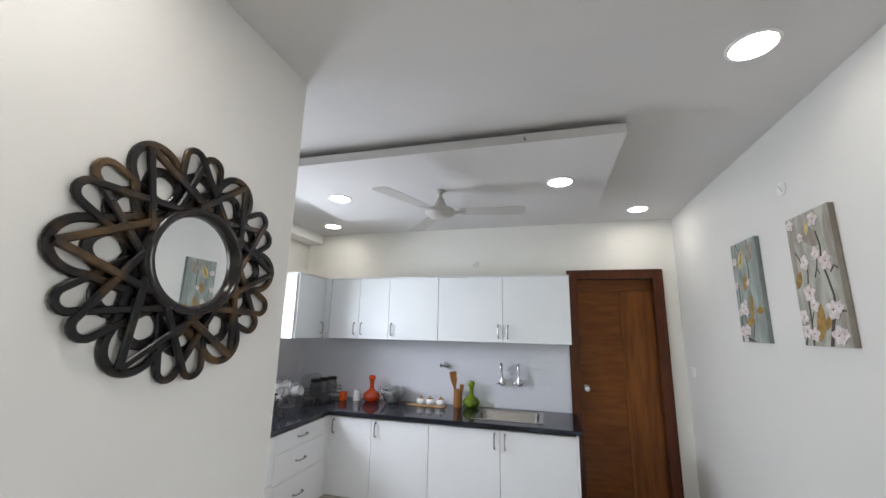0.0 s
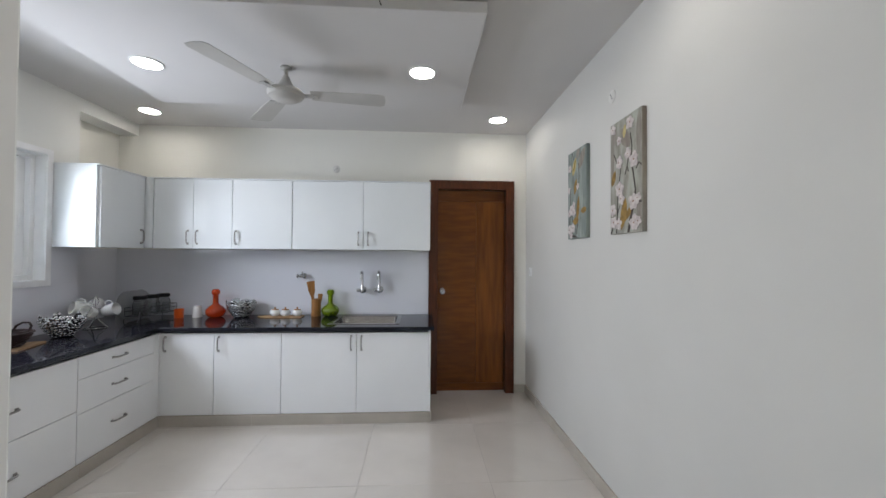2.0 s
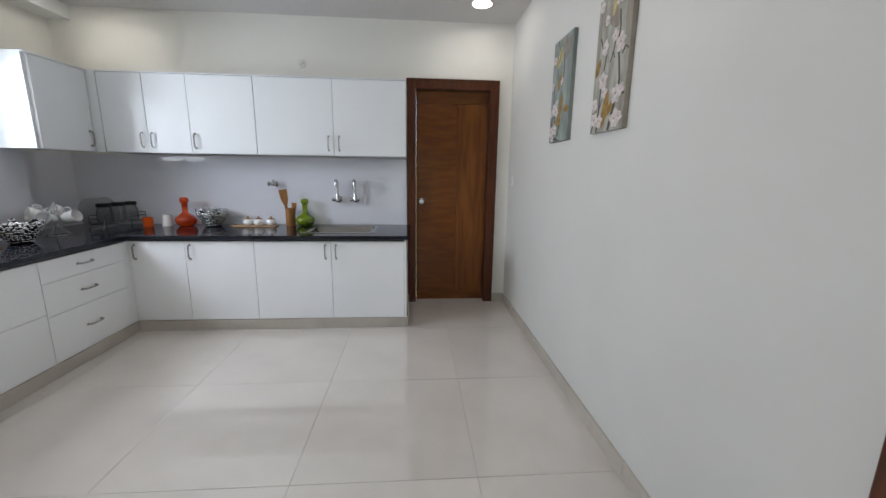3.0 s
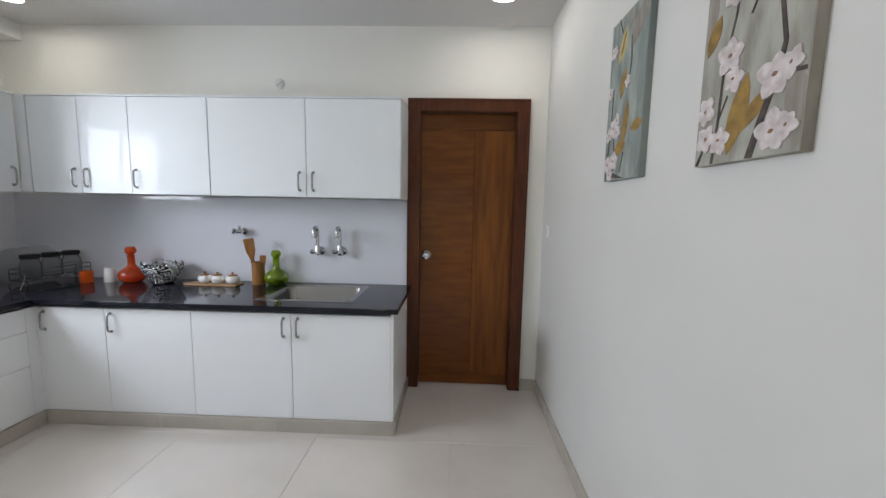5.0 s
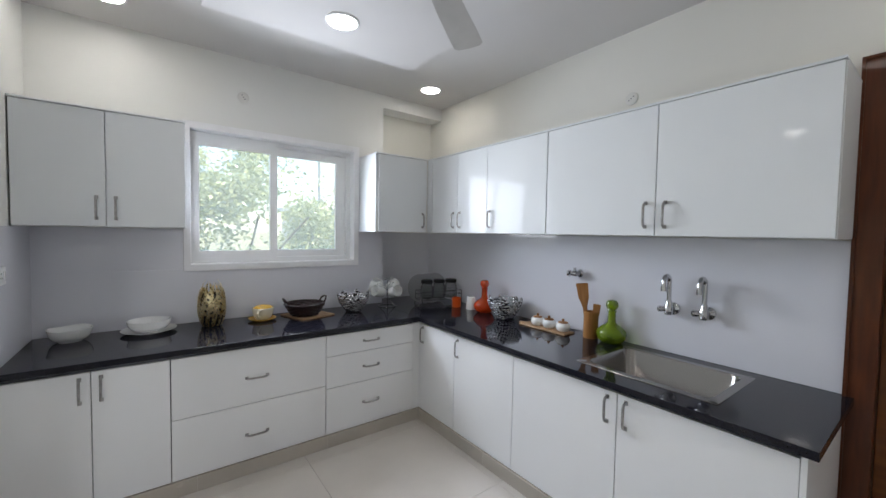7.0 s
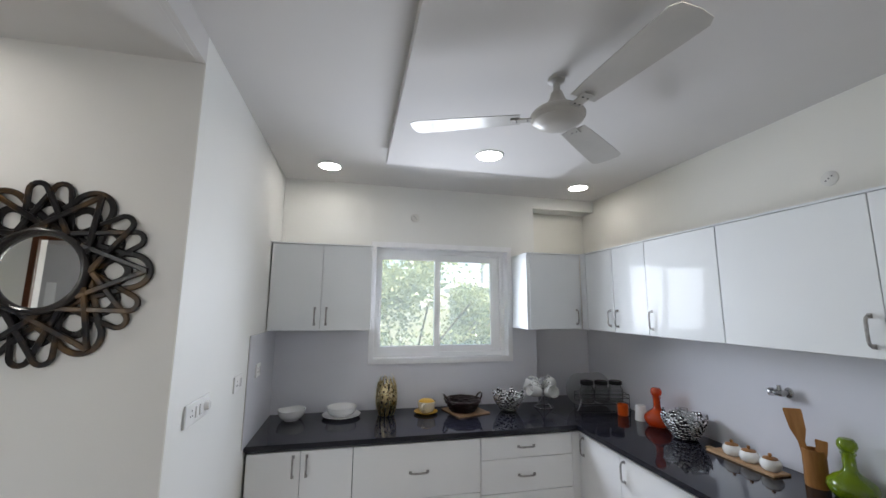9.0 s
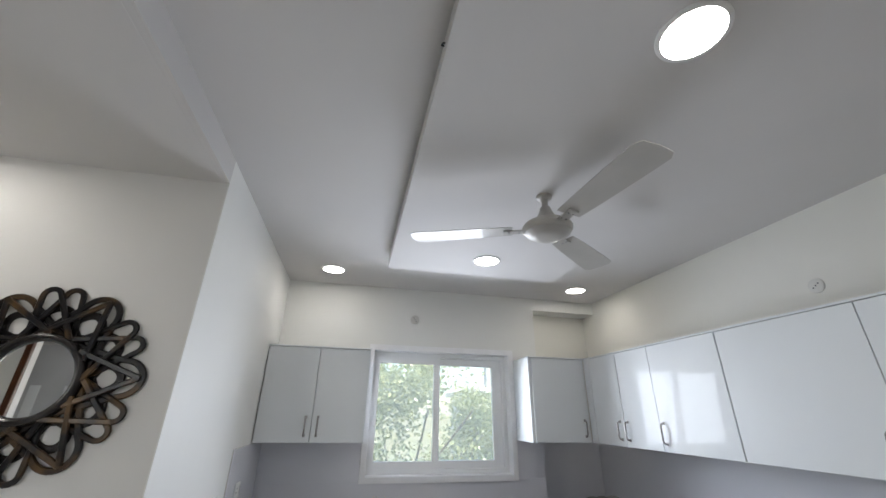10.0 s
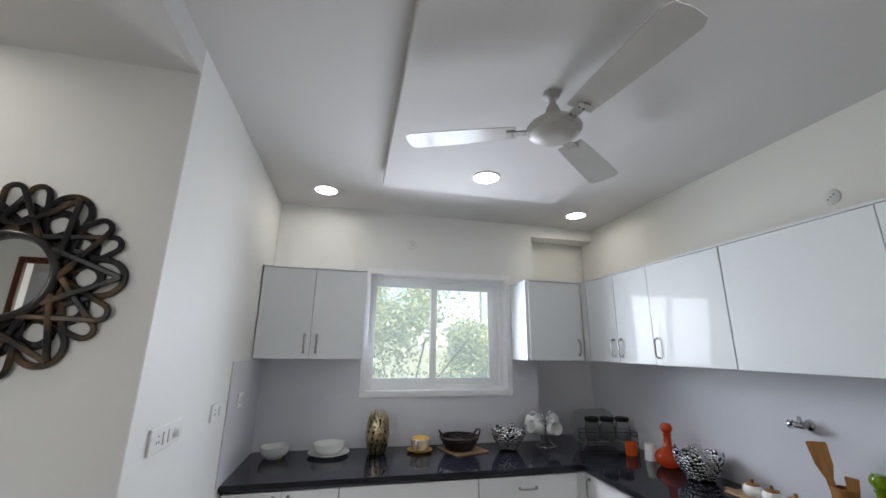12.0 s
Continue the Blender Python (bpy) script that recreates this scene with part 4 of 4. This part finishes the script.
canvas(-1.294, 1.786, M_CANVAS1, M_SAGE,
       (([(-0.13, -0.31), (-0.12, -0.2), (-0.105, -0.1), (-0.10, 0.05)], 0.006, 0.004), ([(-0.10, -0.27), (-0.03, -0.285), (0.04, -0.30)], 0.022, 0.006), ([(-0.07, -0.28), (-0.06, -0.2), (-0.075, -0.13)], 0.006, 0.004),
        ([(0.03, 0.20), (0.04, 0.12), (0.03, 0.03)], 0.006, 0.004), ([(-0.08, 0.30), (-0.05, 0.24)], 0.005, 0.003), ([(0.02, -0.2), (0.0, -0.27)], 0.005, 0.003)),
       ((-0.115, -0.235, 0.034), (-0.06, -0.225, 0.034), (-0.09, -0.275, 0.03), (-0.075, -0.10, 0.038), (-0.115, -0.12, 0.03), (-0.05, -0.075, 0.028), (-0.11, 0.19, 0.03), (0.02, 0.05, 0.022), (-0.125, 0.04, 0.024), (-0.04, -0.12, 0.026)),
       ((leaf_shape(0.118, 0.10, 0.36, 0.06, 88), M_SAGE), (leaf_shape(0.122, -0.19, 0.2, 0.05, 92), M_SAGE), (leaf_shape(-0.04, 0.19, 0.13, 0.055, 65), M_YOCHRE), (leaf_shape(-0.035, 0.20, 0.09, 0.02, 65), M_OCHRE), (leaf_shape(-0.02, 0.05, 0.11, 0.045, 75), M_OCHRE), (leaf_shape(0.02, -0.10, 0.17, 0.045, 80), M_OCHRE),
        (leaf_shape(-0.015, -0.18, 0.10, 0.05, 10), M_OCHRE), (leaf_shape(0.11, -0.12, 0.09, 0.04, 5), M_OCHRE), (leaf_shape(0.08, 0.22, 0.16, 0.07, 50), M_TAUPE), (leaf_shape(0.02, 0.27, 0.09, 0.045, 60), M_TAUPE)),
       "green-grey blossom canvas with ochre leaves", rnd)

# ---- things on the worktop ----


def bottle(x, y, material, h, label):
    k = h / 0.26
    t = thing("decanter", pose(x, y, ZT), label, "bottle", "glass decanters")
    part("body", lathe([(0.0, 0.0), (0.04, 0.0), (0.06, 0.006), (0.080, 0.03), (0.086, 0.055), (0.080, 0.076), (0.060, 0.096), (0.036, 0.112), (0.026, 0.124), (0.023, 0.138), (0.023, 0.186), (0.028, 0.193), (0.028, 0.197), (0.02, 0.197), (0.0, 0.196)], 40, None, Matrix.Scale(k, 4)), material, t)
    part("stopper", lathe([(0.0, 0.19), (0.018, 0.192), (0.019, 0.2), (0.029, 0.208), (0.036, 0.225), (0.034, 0.243), (0.024, 0.257), (0.0, 0.261)], 28, None, Matrix.Scale(k, 4)), material, t, "round glass stopper")


bottle(-0.785, 4.50, M_ORANGE, 0.26, "orange glass decanter with a round stopper")
bottle(0.25, 4.548, M_GREEN, 0.252, "green glass decanter with a round stopper")

tm = thing("tumbler", pose(-1.083, 4.455, ZT), "small orange plastic tumbler", "tumbler")
part("cup", lathe([(0.0, 0.0), (0.035, 0.0), (0.0375, 0.004), (0.039, 0.080), (0.0365, 0.080), (0.035, 0.006), (0.0, 0.006)], 28), M_ORANGE2, tm)
tw = thing("tumbler", pose(-0.947, 4.50, ZT), "white tumbler standing upside down", "tumbler")
part("cup", lathe([(0.0, 0.0), (0.042, 0.0), (0.042, 0.004), (0.034, 0.098), (0.031, 0.102), (0.0, 0.102)], 28), M_CERAMIC, tw)


def mosaic_bowl(x, y, rim, foot, h, label, seed):
    rd = random.Random(seed)
    t = thing("mosaic_bowl", pose(x, y, ZT), label, "bowl", "silver mosaic bowls")

    def rad(f):
        return foot + (rim - foot) * math.sin(f * math.pi / 2 * 0.92)

    def wob(a, f):
        return 0.016 * f * f * (math.sin(7 * a + seed) + 0.7 * math.sin(13 * a))

    prof = [(0.0, 0.0), (foot * 0.9, 0.0)] + [(rad(i / 8), h * (0.03 + 0.97 * i / 8)) for i in range(9)] + [(rad(i / 8) - 0.005, h * (0.04 + 0.96 * i / 8)) for i in range(8, -1, -1)] + [(0.0, 0.006)]
    fs = [0, 0] + [i / 8 for i in range(9)] + [i / 8 for i in range(8, -1, -1)] + [0]
    part("bowl", lathe(prof, 48, None, None, lambda a, n: (0, wob(a, fs[n]))), M_BLACK, t)
    bm = bmesh.new()
    rows = 8
    for i in range(rows):
        f = (i + 0.5) / rows
        n = max(9, round(2 * math.pi * rad(f) / (h / rows * 1.25)))
        for k in range(n):
            a = 2 * math.pi * (k + 0.5 * (i % 2) + rd.uniform(-0.18, 0.18)) / n
            ff = f + rd.uniform(-0.03, 0.03)
            for inside in (0, 1):
                r = rad(ff) + (-0.005 if inside else 0.0)
                p = Vector((r * math.cos(a), r * math.sin(a), h * (0.03 + 0.97 * ff) + wob(a, ff)))
                slope = math.degrees(math.atan2(rad(ff + 0.05) - rad(ff - 0.05), 0.1 * h))
                m = Matrix.Translation(p) @ pose(0, 0, 0, 0, 0, math.degrees(a)) @ pose(0, 0, 0, 0, slope, 0) @ pose(0, 0, 0, rd.uniform(-35, 35), 0, 0)
                sz = h / rows * 0.64
                bmesh.ops.create_uvsphere(bm, u_segments=7, v_segments=4, radius=1, matrix=m @ Matrix.Diagonal((0.0042, sz * rd.uniform(0.85, 1.2), sz * rd.uniform(0.7, 0.9), 1)))
    smooth(bm)
    tagged(part("pebble_mosaic", bm, M_SILVER, t, "silver glass pebbles"), kind="stuff")


mosaic_bowl(-1.37, 3.648, 0.125, 0.055, 0.135, "black bowl set with silver mosaic pebbles near the window", 3)
mosaic_bowl(-0.545, 4.485, 0.128, 0.062, 0.138, "black bowl set with silver mosaic pebbles holding clear glasses", 8)
for dx, dy, tx, ty in ((0.02, 0.02, 20, 15), (-0.04, 0.03, -15, -20), (0.05, -0.02, 10, 30)):
    g = thing("drinking_glass", pose(-0.545 + dx, 4.485 + dy, ZT + 0.03, tx, ty, 0), "small clear glass standing in the mosaic bowl", "glass", "clear glasses")
    part("glass", lathe([(0.0, 0.0), (0.024, 0.0), (0.027, 0.004), (0.036, 0.14), (0.034, 0.14), (0.025, 0.007), (0.0, 0.007)], 20), M_CLEAR, g)

bd = thing("serving_board", pose(-0.175, 4.49, ZT), "long pale wooden board with a handle end", "board")
part("board", box((-0.185, -0.055, 0.0), (0.185, 0.055, 0.011), 0.004, seg=2), M_MATWOOD, bd)
part("handle", box((-0.225, -0.018, 0.001), (-0.18, 0.018, 0.010), 0.004), M_MATWOOD, bd)
for dx in (-0.068, 0.026, 0.134):
    pt = thing("condiment_pot", pose(-0.175 + dx, 4.49, ZT + 0.011) @ Matrix.Scale(0.9, 4), "round white ceramic pot with a wooden lid", "pot", "condiment pots")
    part("pot", lathe([(0.0, 0.0), (0.028, 0.0), (0.044, 0.012), (0.051, 0.032), (0.046, 0.052), (0.036, 0.062), (0.033, 0.060), (0.0, 0.05)], 28), M_CERAMIC, pt)
    ld = part("lid", lathe([(0.0, 0.058), (0.035, 0.060), (0.034, 0.067), (0.012, 0.072), (0.0, 0.072)], 24), M_BAMBOO, pt, "wooden lid")
    part("knob", lathe([(0.0, 0.071), (0.006, 0.072), (0.010, 0.082), (0.007, 0.090), (0.0, 0.091)], 12), M_BAMBOO, ld)

hd = thing("utensil_holder", pose(0.117, 4.548, ZT), "round bamboo utensil holder beside the green decanter", "holder")
part("holder", lathe([(0.0, 0.0), (0.043, 0.0), (0.044, 0.004), (0.043, 0.16), (0.038, 0.162), (0.036, 0.158), (0.036, 0.01), (0.0, 0.01)], 28), M_BAMBOO, hd)
for k, (lean, dx, w, hh) in enumerate(((-8, -0.008, 0.036, 0.325), (4, 0.022, 0.022, 0.20))):
    sp = thing("spatula", pose(0.117 + dx, 4.54 + 0.012 * k, ZT + 0.011, 3, lean, 18), "bamboo spatula standing in the holder", "spatula", "bamboo spatulas")
    out = [(-0.012, 0), (0.012, 0), (0.013, hh * 0.55), (w * 0.85, hh * 0.72), (w, hh * 0.98), (w * 0.9, hh), (-w * 0.9, hh), (-w, hh * 0.98), (-w * 0.85, hh * 0.72), (-0.013, hh * 0.55)]
    bm = loft([[(u, y, v) for u, v in out] for y in (-0.003, 0.003)], True, True)
    smooth(bm, False)
    part("blade", bm, M_BAMBOO, sp)

# mug tree
rack = thing("mug_rack", pose(-1.42, 3.975, ZT), "thin wire rack for hanging mugs", "rack")
for k in range(3):
    a = radians(120 * k + 30)
    part("leg", tube([(0.075 * math.cos(a), 0.075 * math.sin(a), 0.003), (0.02 * math.cos(a), 0.02 * math.sin(a), 0.06), (0, 0, 0.12)], 0.0025, 6), M_CHROME, rack)
part("base_ring", tube(arc((0, 0, 0.003), 0.075, 0, 345, 23, "xy"), 0.0025, 6, True), M_CHROME, rack)
part("stem", tube([(0, 0, 0.10), (0, 0, 0.225)], 0.003, 8), M_CHROME, rack)
part("top_loop", tube(arc((0, 0, 0.205), 0.03, -60, 240, 12, "yz"), 0.0025, 6), M_CHROME, rack)
for k, a in enumerate((8, 128, 190, 248, 290)):
    ca, sa = math.cos(radians(a)), math.sin(radians(a))
    z = 0.165 if k % 2 else 0.14
    part("hook", tube([(0, 0, z), (0.06 * ca, 0.06 * sa, z + 0.022), (0.08 * ca, 0.08 * sa, z + 0.038)], 0.0022, 6), M_CHROME, rack)
    mg = thing("mug", Matrix.Translation((-1.42 + 0.098 * ca, 3.975 + 0.098 * sa, ZT + z - 0.004)) @ pose(0, 0, 0, 0, 0, a) @ pose(0, 0, 0, 8, 74, 0) @ Matrix.Scale(1.15, 4), "white ceramic mug hanging on the wire rack", "mug", "white mugs")
    part("cup", lathe([(0.0, -0.042), (0.026, -0.042), (0.035, -0.034), (0.039, -0.01), (0.041, 0.045), (0.0385, 0.046), (0.036, -0.01), (0.03, -0.03), (0.0, -0.036)], 24), M_CERAMIC, mg)
    part("handle", tube([(-0.037, 0, 0.026), (-0.056, 0, 0.028), (-0.066, 0, 0.012), (-0.062, 0, -0.012), (-0.036, 0, -0.02)], 0.0045, 8), M_CERAMIC, mg)

# jar rack in the corner, on splayed legs
JR = pose(-1.31, 4.435, ZT, 0, 0, 80)
jr = thing("jar_rack", JR, "dark wire rack on splayed legs holding three jars", "rack")
for z in (0.045, 0.088, 0.118):
    part("wire", tube([(-0.20, -0.085, z), (0.185, -0.085, z), (0.185, 0.06, z), (-0.20, 0.06, z)], 0.0024, 6, True), M_WIRE, jr)
for x in (-0.20, 0.185):
    for y in (-0.085, 0.06):
        part("post", tube([(x, y, 0.043), (x, y, 0.119)], 0.0024, 6), M_WIRE, jr)
        part("leg", tube([(x, y, 0.05), (x * 0.98, y * 1.06, 0.025), (x * 1.02, y * 1.12, 0.002)], 0.003, 6), M_WIRE, jr)
for k in range(7):
    part("wire", tube([(-0.19 + 0.06 * k, -0.085, 0.045), (-0.19 + 0.06 * k, 0.06, 0.045)], 0.002, 6), M_WIRE, jr)
part("side_leg", tube([(-0.20, -0.085, 0.085), (-0.225, -0.097, 0.03), (-0.245, -0.105, 0.002)], 0.003, 6), M_CHROME, jr)
for x in (-0.122, -0.003, 0.116):
    j = thing("storage_jar", JR @ Matrix.Translation((x, -0.008, 0.0478)), "clear glass jar with a black lid in the wire rack", "jar", "storage jars")
    part("jar", lathe([(0.0, 0.0), (0.046, 0.0), (0.054, 0.006), (0.056, 0.05), (0.055, 0.098), (0.046, 0.118), (0.044, 0.134), (0.041, 0.134), (0.043, 0.116), (0.051, 0.096), (0.051, 0.008), (0.0, 0.006)], 28), M_CLEAR, j)
    part("lid", lathe([(0.0, 0.135), (0.047, 0.135), (0.051, 0.138), (0.051, 0.160), (0.047, 0.165), (0.0, 0.166)], 28), M_JARLID, j, "flat black lid")
for k, x in enumerate((-0.15, -0.07, 0.02)):
    pl = thing("glass_plate", JR @ pose(x, 0.092 + 0.020 * k, 0.128, 80, 0, 8), "frosted glass plate standing on edge behind the jars", "plate", "glass plates")
    part("plate", lathe([(0.0, 0.0), (0.07, 0.0), (0.085, 0.004), (0.125, 0.012), (0.127, 0.015), (0.12, 0.0145), (0.08, 0.008), (0.0, 0.004)], 36), M_FROST, pl)

# along the window
bw = thing("bowl", pose(-1.44, 2.035, ZT), "white ceramic bowl with a small foot", "bowl")
part("bowl", lathe([(0.0, 0.0), (0.050, 0.0), (0.053, 0.007), (0.072, 0.016), (0.085, 0.034), (0.091, 0.056), (0.094, 0.072), (0.0905, 0.0725), (0.082, 0.036), (0.06, 0.016), (0.0, 0.012)], 40, None, None, lambda a, n: (0.0, 0.0035 * math.sin(3 * a) if n in (5, 6, 7) else 0.0)), M_CERAMIC, bw)
pl = thing("dinner_plate", pose(-1.45, 2.378, ZT), "white ceramic plate under a bowl", "plate")
part("plate", lathe([(0.0, 0.0), (0.075, 0.0), (0.08, 0.006), (0.135, 0.018), (0.137, 0.021), (0.13, 0.0205), (0.075, 0.010), (0.0, 0.009)], 44), M_CERAMIC, pl)
b2w = thing("bowl", pose(-1.45, 2.378, ZT + 0.010), "white ceramic bowl standing on the plate", "bowl")
part("bowl", lathe([(0.0, 0.0), (0.055, 0.0), (0.058, 0.006), (0.086, 0.014), (0.100, 0.032), (0.106, 0.052), (0.108, 0.064), (0.1045, 0.0645), (0.096, 0.034), (0.07, 0.016), (0.0, 0.010)], 44), M_CERAMIC, b2w)

vs = thing("vase", pose(-1.43, 2.70, ZT), "gold vase of overlapping openwork leaves", "vase")


def vase_r(f):
    return 0.042 + 0.042 * math.sin(math.pi * min(1, 0.08 + 0.80 * f)) ** 0.8 - 0.012 * f


# black core added behind the leaves, stands for the shade in the cut-outs
part("dark_core", lathe([(0.0, 0.0)] + [(vase_r(i / 10) - 0.006, 0.235 * i / 10) for i in range(10)] + [(vase_r(0.85) - 0.012, 0.2), (0.0, 0.19)], 28), M_BLACK, vs)
for layer in range(2):
    for k in range(6):
        a0 = 2 * math.pi * (k + 0.5 * layer) / 6
        top_f = (1.08, 0.92)[layer] + 0.06 * math.sin(k * 2.1)
        for side in (-1, 1):
            bm = bmesh.new()
            rows = []
            for i in range(25):
                f = i / 24
                half = 0.60 * math.sin(math.pi * (0.12 + 0.86 * f)) ** 0.8
                a_in, a_out = a0 + side * 0.085 + 0.6 * (f - 0.5), a0 + side * max(0.09, half) + 0.6 * (f - 0.5)
                r, z = vase_r(f * top_f) + 0.003 * layer, 0.262 * f * top_f + 0.004
                rows.append([bm.verts.new((r * math.cos(a), r * math.sin(a), z + 0.026 * q * math.sin(math.pi * f))) for q, a in ((0, a_in), (0.5, (a_in + a_out) / 2), (1, a_out))])
            for i, (lo, hi) in enumerate(zip(rows, rows[1:])):
                for q in range(2):
                    if q == 1 and i % 3 == 1:
                        continue
                    bm.faces.new((lo[q], lo[q + 1], hi[q + 1], hi[q]))
            bmesh.ops.solidify(bm, geom=bm.faces[:], thickness=0.0022)
            smooth(bm)
            part("leaf", bm, M_GOLD, vs)

sc = thing("saucer", pose(-1.425, 3.0, ZT), "mustard yellow ceramic saucer under a cup", "saucer")
part("saucer", lathe([(0.0, 0.0), (0.05, 0.0), (0.055, 0.005), (0.088, 0.014), (0.090, 0.018), (0.085, 0.018), (0.05, 0.009), (0.0, 0.008)], 40), M_YELLOW, sc)
cp = thing("teacup", pose(-1.425, 3.005, ZT + 0.009) @ Matrix.Diagonal((1.14, 1.14, 1.04, 1)), "cream cup with a mustard yellow inside", "cup")
part("cup", lathe([(0.0, 0.0), (0.036, 0.0), (0.046, 0.008), (0.056, 0.035), (0.061, 0.076), (0.059, 0.077), (0.053, 0.036), (0.0, 0.03)], 36), M_CREAMCER, cp)
part("filling", lathe([(0.0, 0.093), (0.02, 0.092), (0.041, 0.087), (0.051, 0.0785), (0.053, 0.068), (0.0, 0.06)], 28), M_YELLOW, cp, "mustard yellow folded cloth")
part("handle", tube([(0.05, -0.025, 0.066), (0.072, -0.04, 0.07), (0.086, -0.048, 0.055), (0.08, -0.045, 0.034), (0.048, -0.026, 0.024)], 0.006, 8), M_CREAMCER, cp)

mt = thing("wooden_mat", pose(-1.415, 3.31, ZT, 0, 0, 17), "pale wooden slat mat under the wicker basket", "mat")
for k in range(6):
    part("slat", box((-0.14 + 0.047 * k, -0.135, 0.0), (-0.14 + 0.045 * (k + 1) + 0.002 * k, 0.135, 0.010), 0.002), M_MATWOOD, mt)
bk = thing("wicker_basket", pose(-1.405, 3.285, ZT + 0.010), "dark brown wicker basket with two ear handles", "basket")
for i in range(7):
    f = i / 6
    part("weave", tube([((0.092 + 0.045 * f + 0.004 * math.sin(9 * a + math.pi * i)) * math.cos(a), (0.092 + 0.045 * f + 0.004 * math.sin(9 * a + math.pi * i)) * math.sin(a), 0.009 + 0.073 * f) for a in [2 * math.pi * q / 54 for q in range(54)]], 0.0078, 6, True), M_WICKER, bk)
part("base", lathe([(0.0, 0.0), (0.09, 0.0), (0.095, 0.006), (0.13, 0.075), (0.126, 0.075), (0.088, 0.009), (0.0, 0.006)], 36), M_WICKER, bk)
for sgn in (-1, 1):
    part("handle", tube([(-0.05, sgn * 0.115, 0.07), (-0.045, sgn * 0.137, 0.108), (-0.02, sgn * 0.150, 0.126), (0.02, sgn * 0.150, 0.126), (0.045, sgn * 0.137, 0.108), (0.05, sgn * 0.115, 0.07)], 0.0065, 8), M_WICKER, bk)

# ---- outdoors ----
g = bmesh.new()
bmesh.ops.create_grid(g, x_segments=8, y_segments=8, size=900)
setting("ground", g, M_GROUND, "earth and rough grass reaching the horizon", pose(0, 0, -3.2))
setting("house_storey", box((-1.9, -1.65, -3.2), (3.9, 4.8, -0.151)), M_PLASTER, "plain storey below the kitchen")
# Unseen; its overhang is added to shade the side room opening from the sun.
setting("roof", box((-2.1, -1.9, 2.76), (5.3, 5.0, 2.95)), M_PLASTER, "unseen flat roof added over the rooms to keep the sun out")


def tree(x, y, z0, h, crown, n, seed, label):
    rd = random.Random(seed)
    t = thing("tree", pose(x, y, z0), label, "tree", "garden trees")
    trunk = tube([(0, 0, 0), (0.05, 0.02, h * 0.3), (0.0, 0.06, h * 0.55)], 0.12, 10)
    limbs = []
    for k in range(9):
        a, e = rd.uniform(0, 6.28), rd.uniform(0.3, 1.0)
        p0 = Vector((0, 0.04, h * rd.uniform(0.35, 0.55)))
        p2 = Vector((crown[0] * 0.75 * math.cos(a), crown[1] * 0.75 * math.sin(a), h * 0.62 + crown[2] * e * 0.7))
        p1 = p0.lerp(p2, 0.5) + Vector((0, 0, 0.2))
        tube([p0, p1, p2], 0.018, 6, False, trunk)
        limbs.append((p0, p1, p2))
    part("trunk", trunk, M_BARK, t)
    verts, faces = [], []
    clumps = []
    for k in range(70):
        a, e, r = rd.uniform(0, 6.28), rd.uniform(-1, 1), rd.uniform(0.35, 1.0) ** 0.6
        c = math.sqrt(1 - e * e)
        clumps.append((Vector((crown[0] * r * c * math.cos(a), crown[1] * r * c * math.sin(a), h * 0.72 + crown[2] * r * e)), rd.uniform(0.22, 0.5)))
    for k in range(n):
        c, s = clumps[k % 70]
        p = c + Vector((rd.gauss(0, 1), rd.gauss(0, 1), rd.gauss(0, 0.8))) * s * 0.55
        d = Vector((rd.gauss(0, 1), rd.gauss(0, 1), rd.gauss(-0.3, 0.6))).normalized()
        w = d.orthogonal().normalized()
        w = (w * math.cos(rd.uniform(0, 6.28)) + d.cross(w) * math.sin(rd.uniform(0, 6.28))).normalized()
        ln, wd = rd.uniform(0.06, 0.11), rd.uniform(0.017, 0.030)
        i = len(verts)
        verts += [p, p + d * ln * 0.45 + w * wd, p + d * ln, p + d * ln * 0.45 - w * wd]
        faces.append((i, i + 1, i + 2, i + 3))
    me = bpy.data.meshes.new("crown")
    me.from_pydata(verts, [], faces)
    me.materials.append(M_LEAF)
    cr = new("crown", me)
    cr.parent = t


tree(-6.0, 3.4, -3.2, 5.9, (1.5, 2.0, 1.9), 26000, 1, "leafy green tree outside the kitchen window")
tree(-6.8, 5.9, -3.2, 5.2, (1.7, 1.8, 1.5), 20000, 2, "lower leafy green tree outside the kitchen window")
tree(-5.4, 1.2, -3.2, 5.0, (1.5, 1.5, 1.4), 8000, 5, "leafy green tree beside the house")
hs = thing("house", pose(-17, 11.0, -3.2), "pale house with grey columns beyond the trees", "house")
part("wall", box((-4, -3, 0), (0, 6, 5.6), 0.02), M_PLASTER, hs)
part("roof", box((-4.3, -3.3, 5.6), (1.6, 6.3, 5.85), 0.02), M_PLASTER, hs)
for y in (-2.7, 3.5):
    part("column", box((1.0, y, 0), (1.35, y + 1.0, 8.5), 0.02), M_COLUMN, hs)
for y in (-1.4, 1.0, 3.4):
    wd = part("window", box((0.0, y, 3.6), (0.04, y + 1.2, 4.9), 0.01), M_COLUMN, hs)
    part("pane", box((0.041, y + 0.08, 3.68), (0.05, y + 1.12, 4.82)), M_BLACK, wd)

# ---- floor tiles ----
TX, TY = 0.795, 0.805
tile_bm = box((0.0008, 0.0008, -0.008), (TX - 0.0008, TY - 0.0008, 0.0), 0.0006)
tile_me = mesh_of("tile", tile_bm, M_TILE)
for i in range(-3, 4):
    for j in range(-6, 2):
        ob = new("tile", tile_me)
        ob.parent = floor
        ob.matrix_basis = pose(0.742 + TX * i, 3.145 + TY * j, 0)
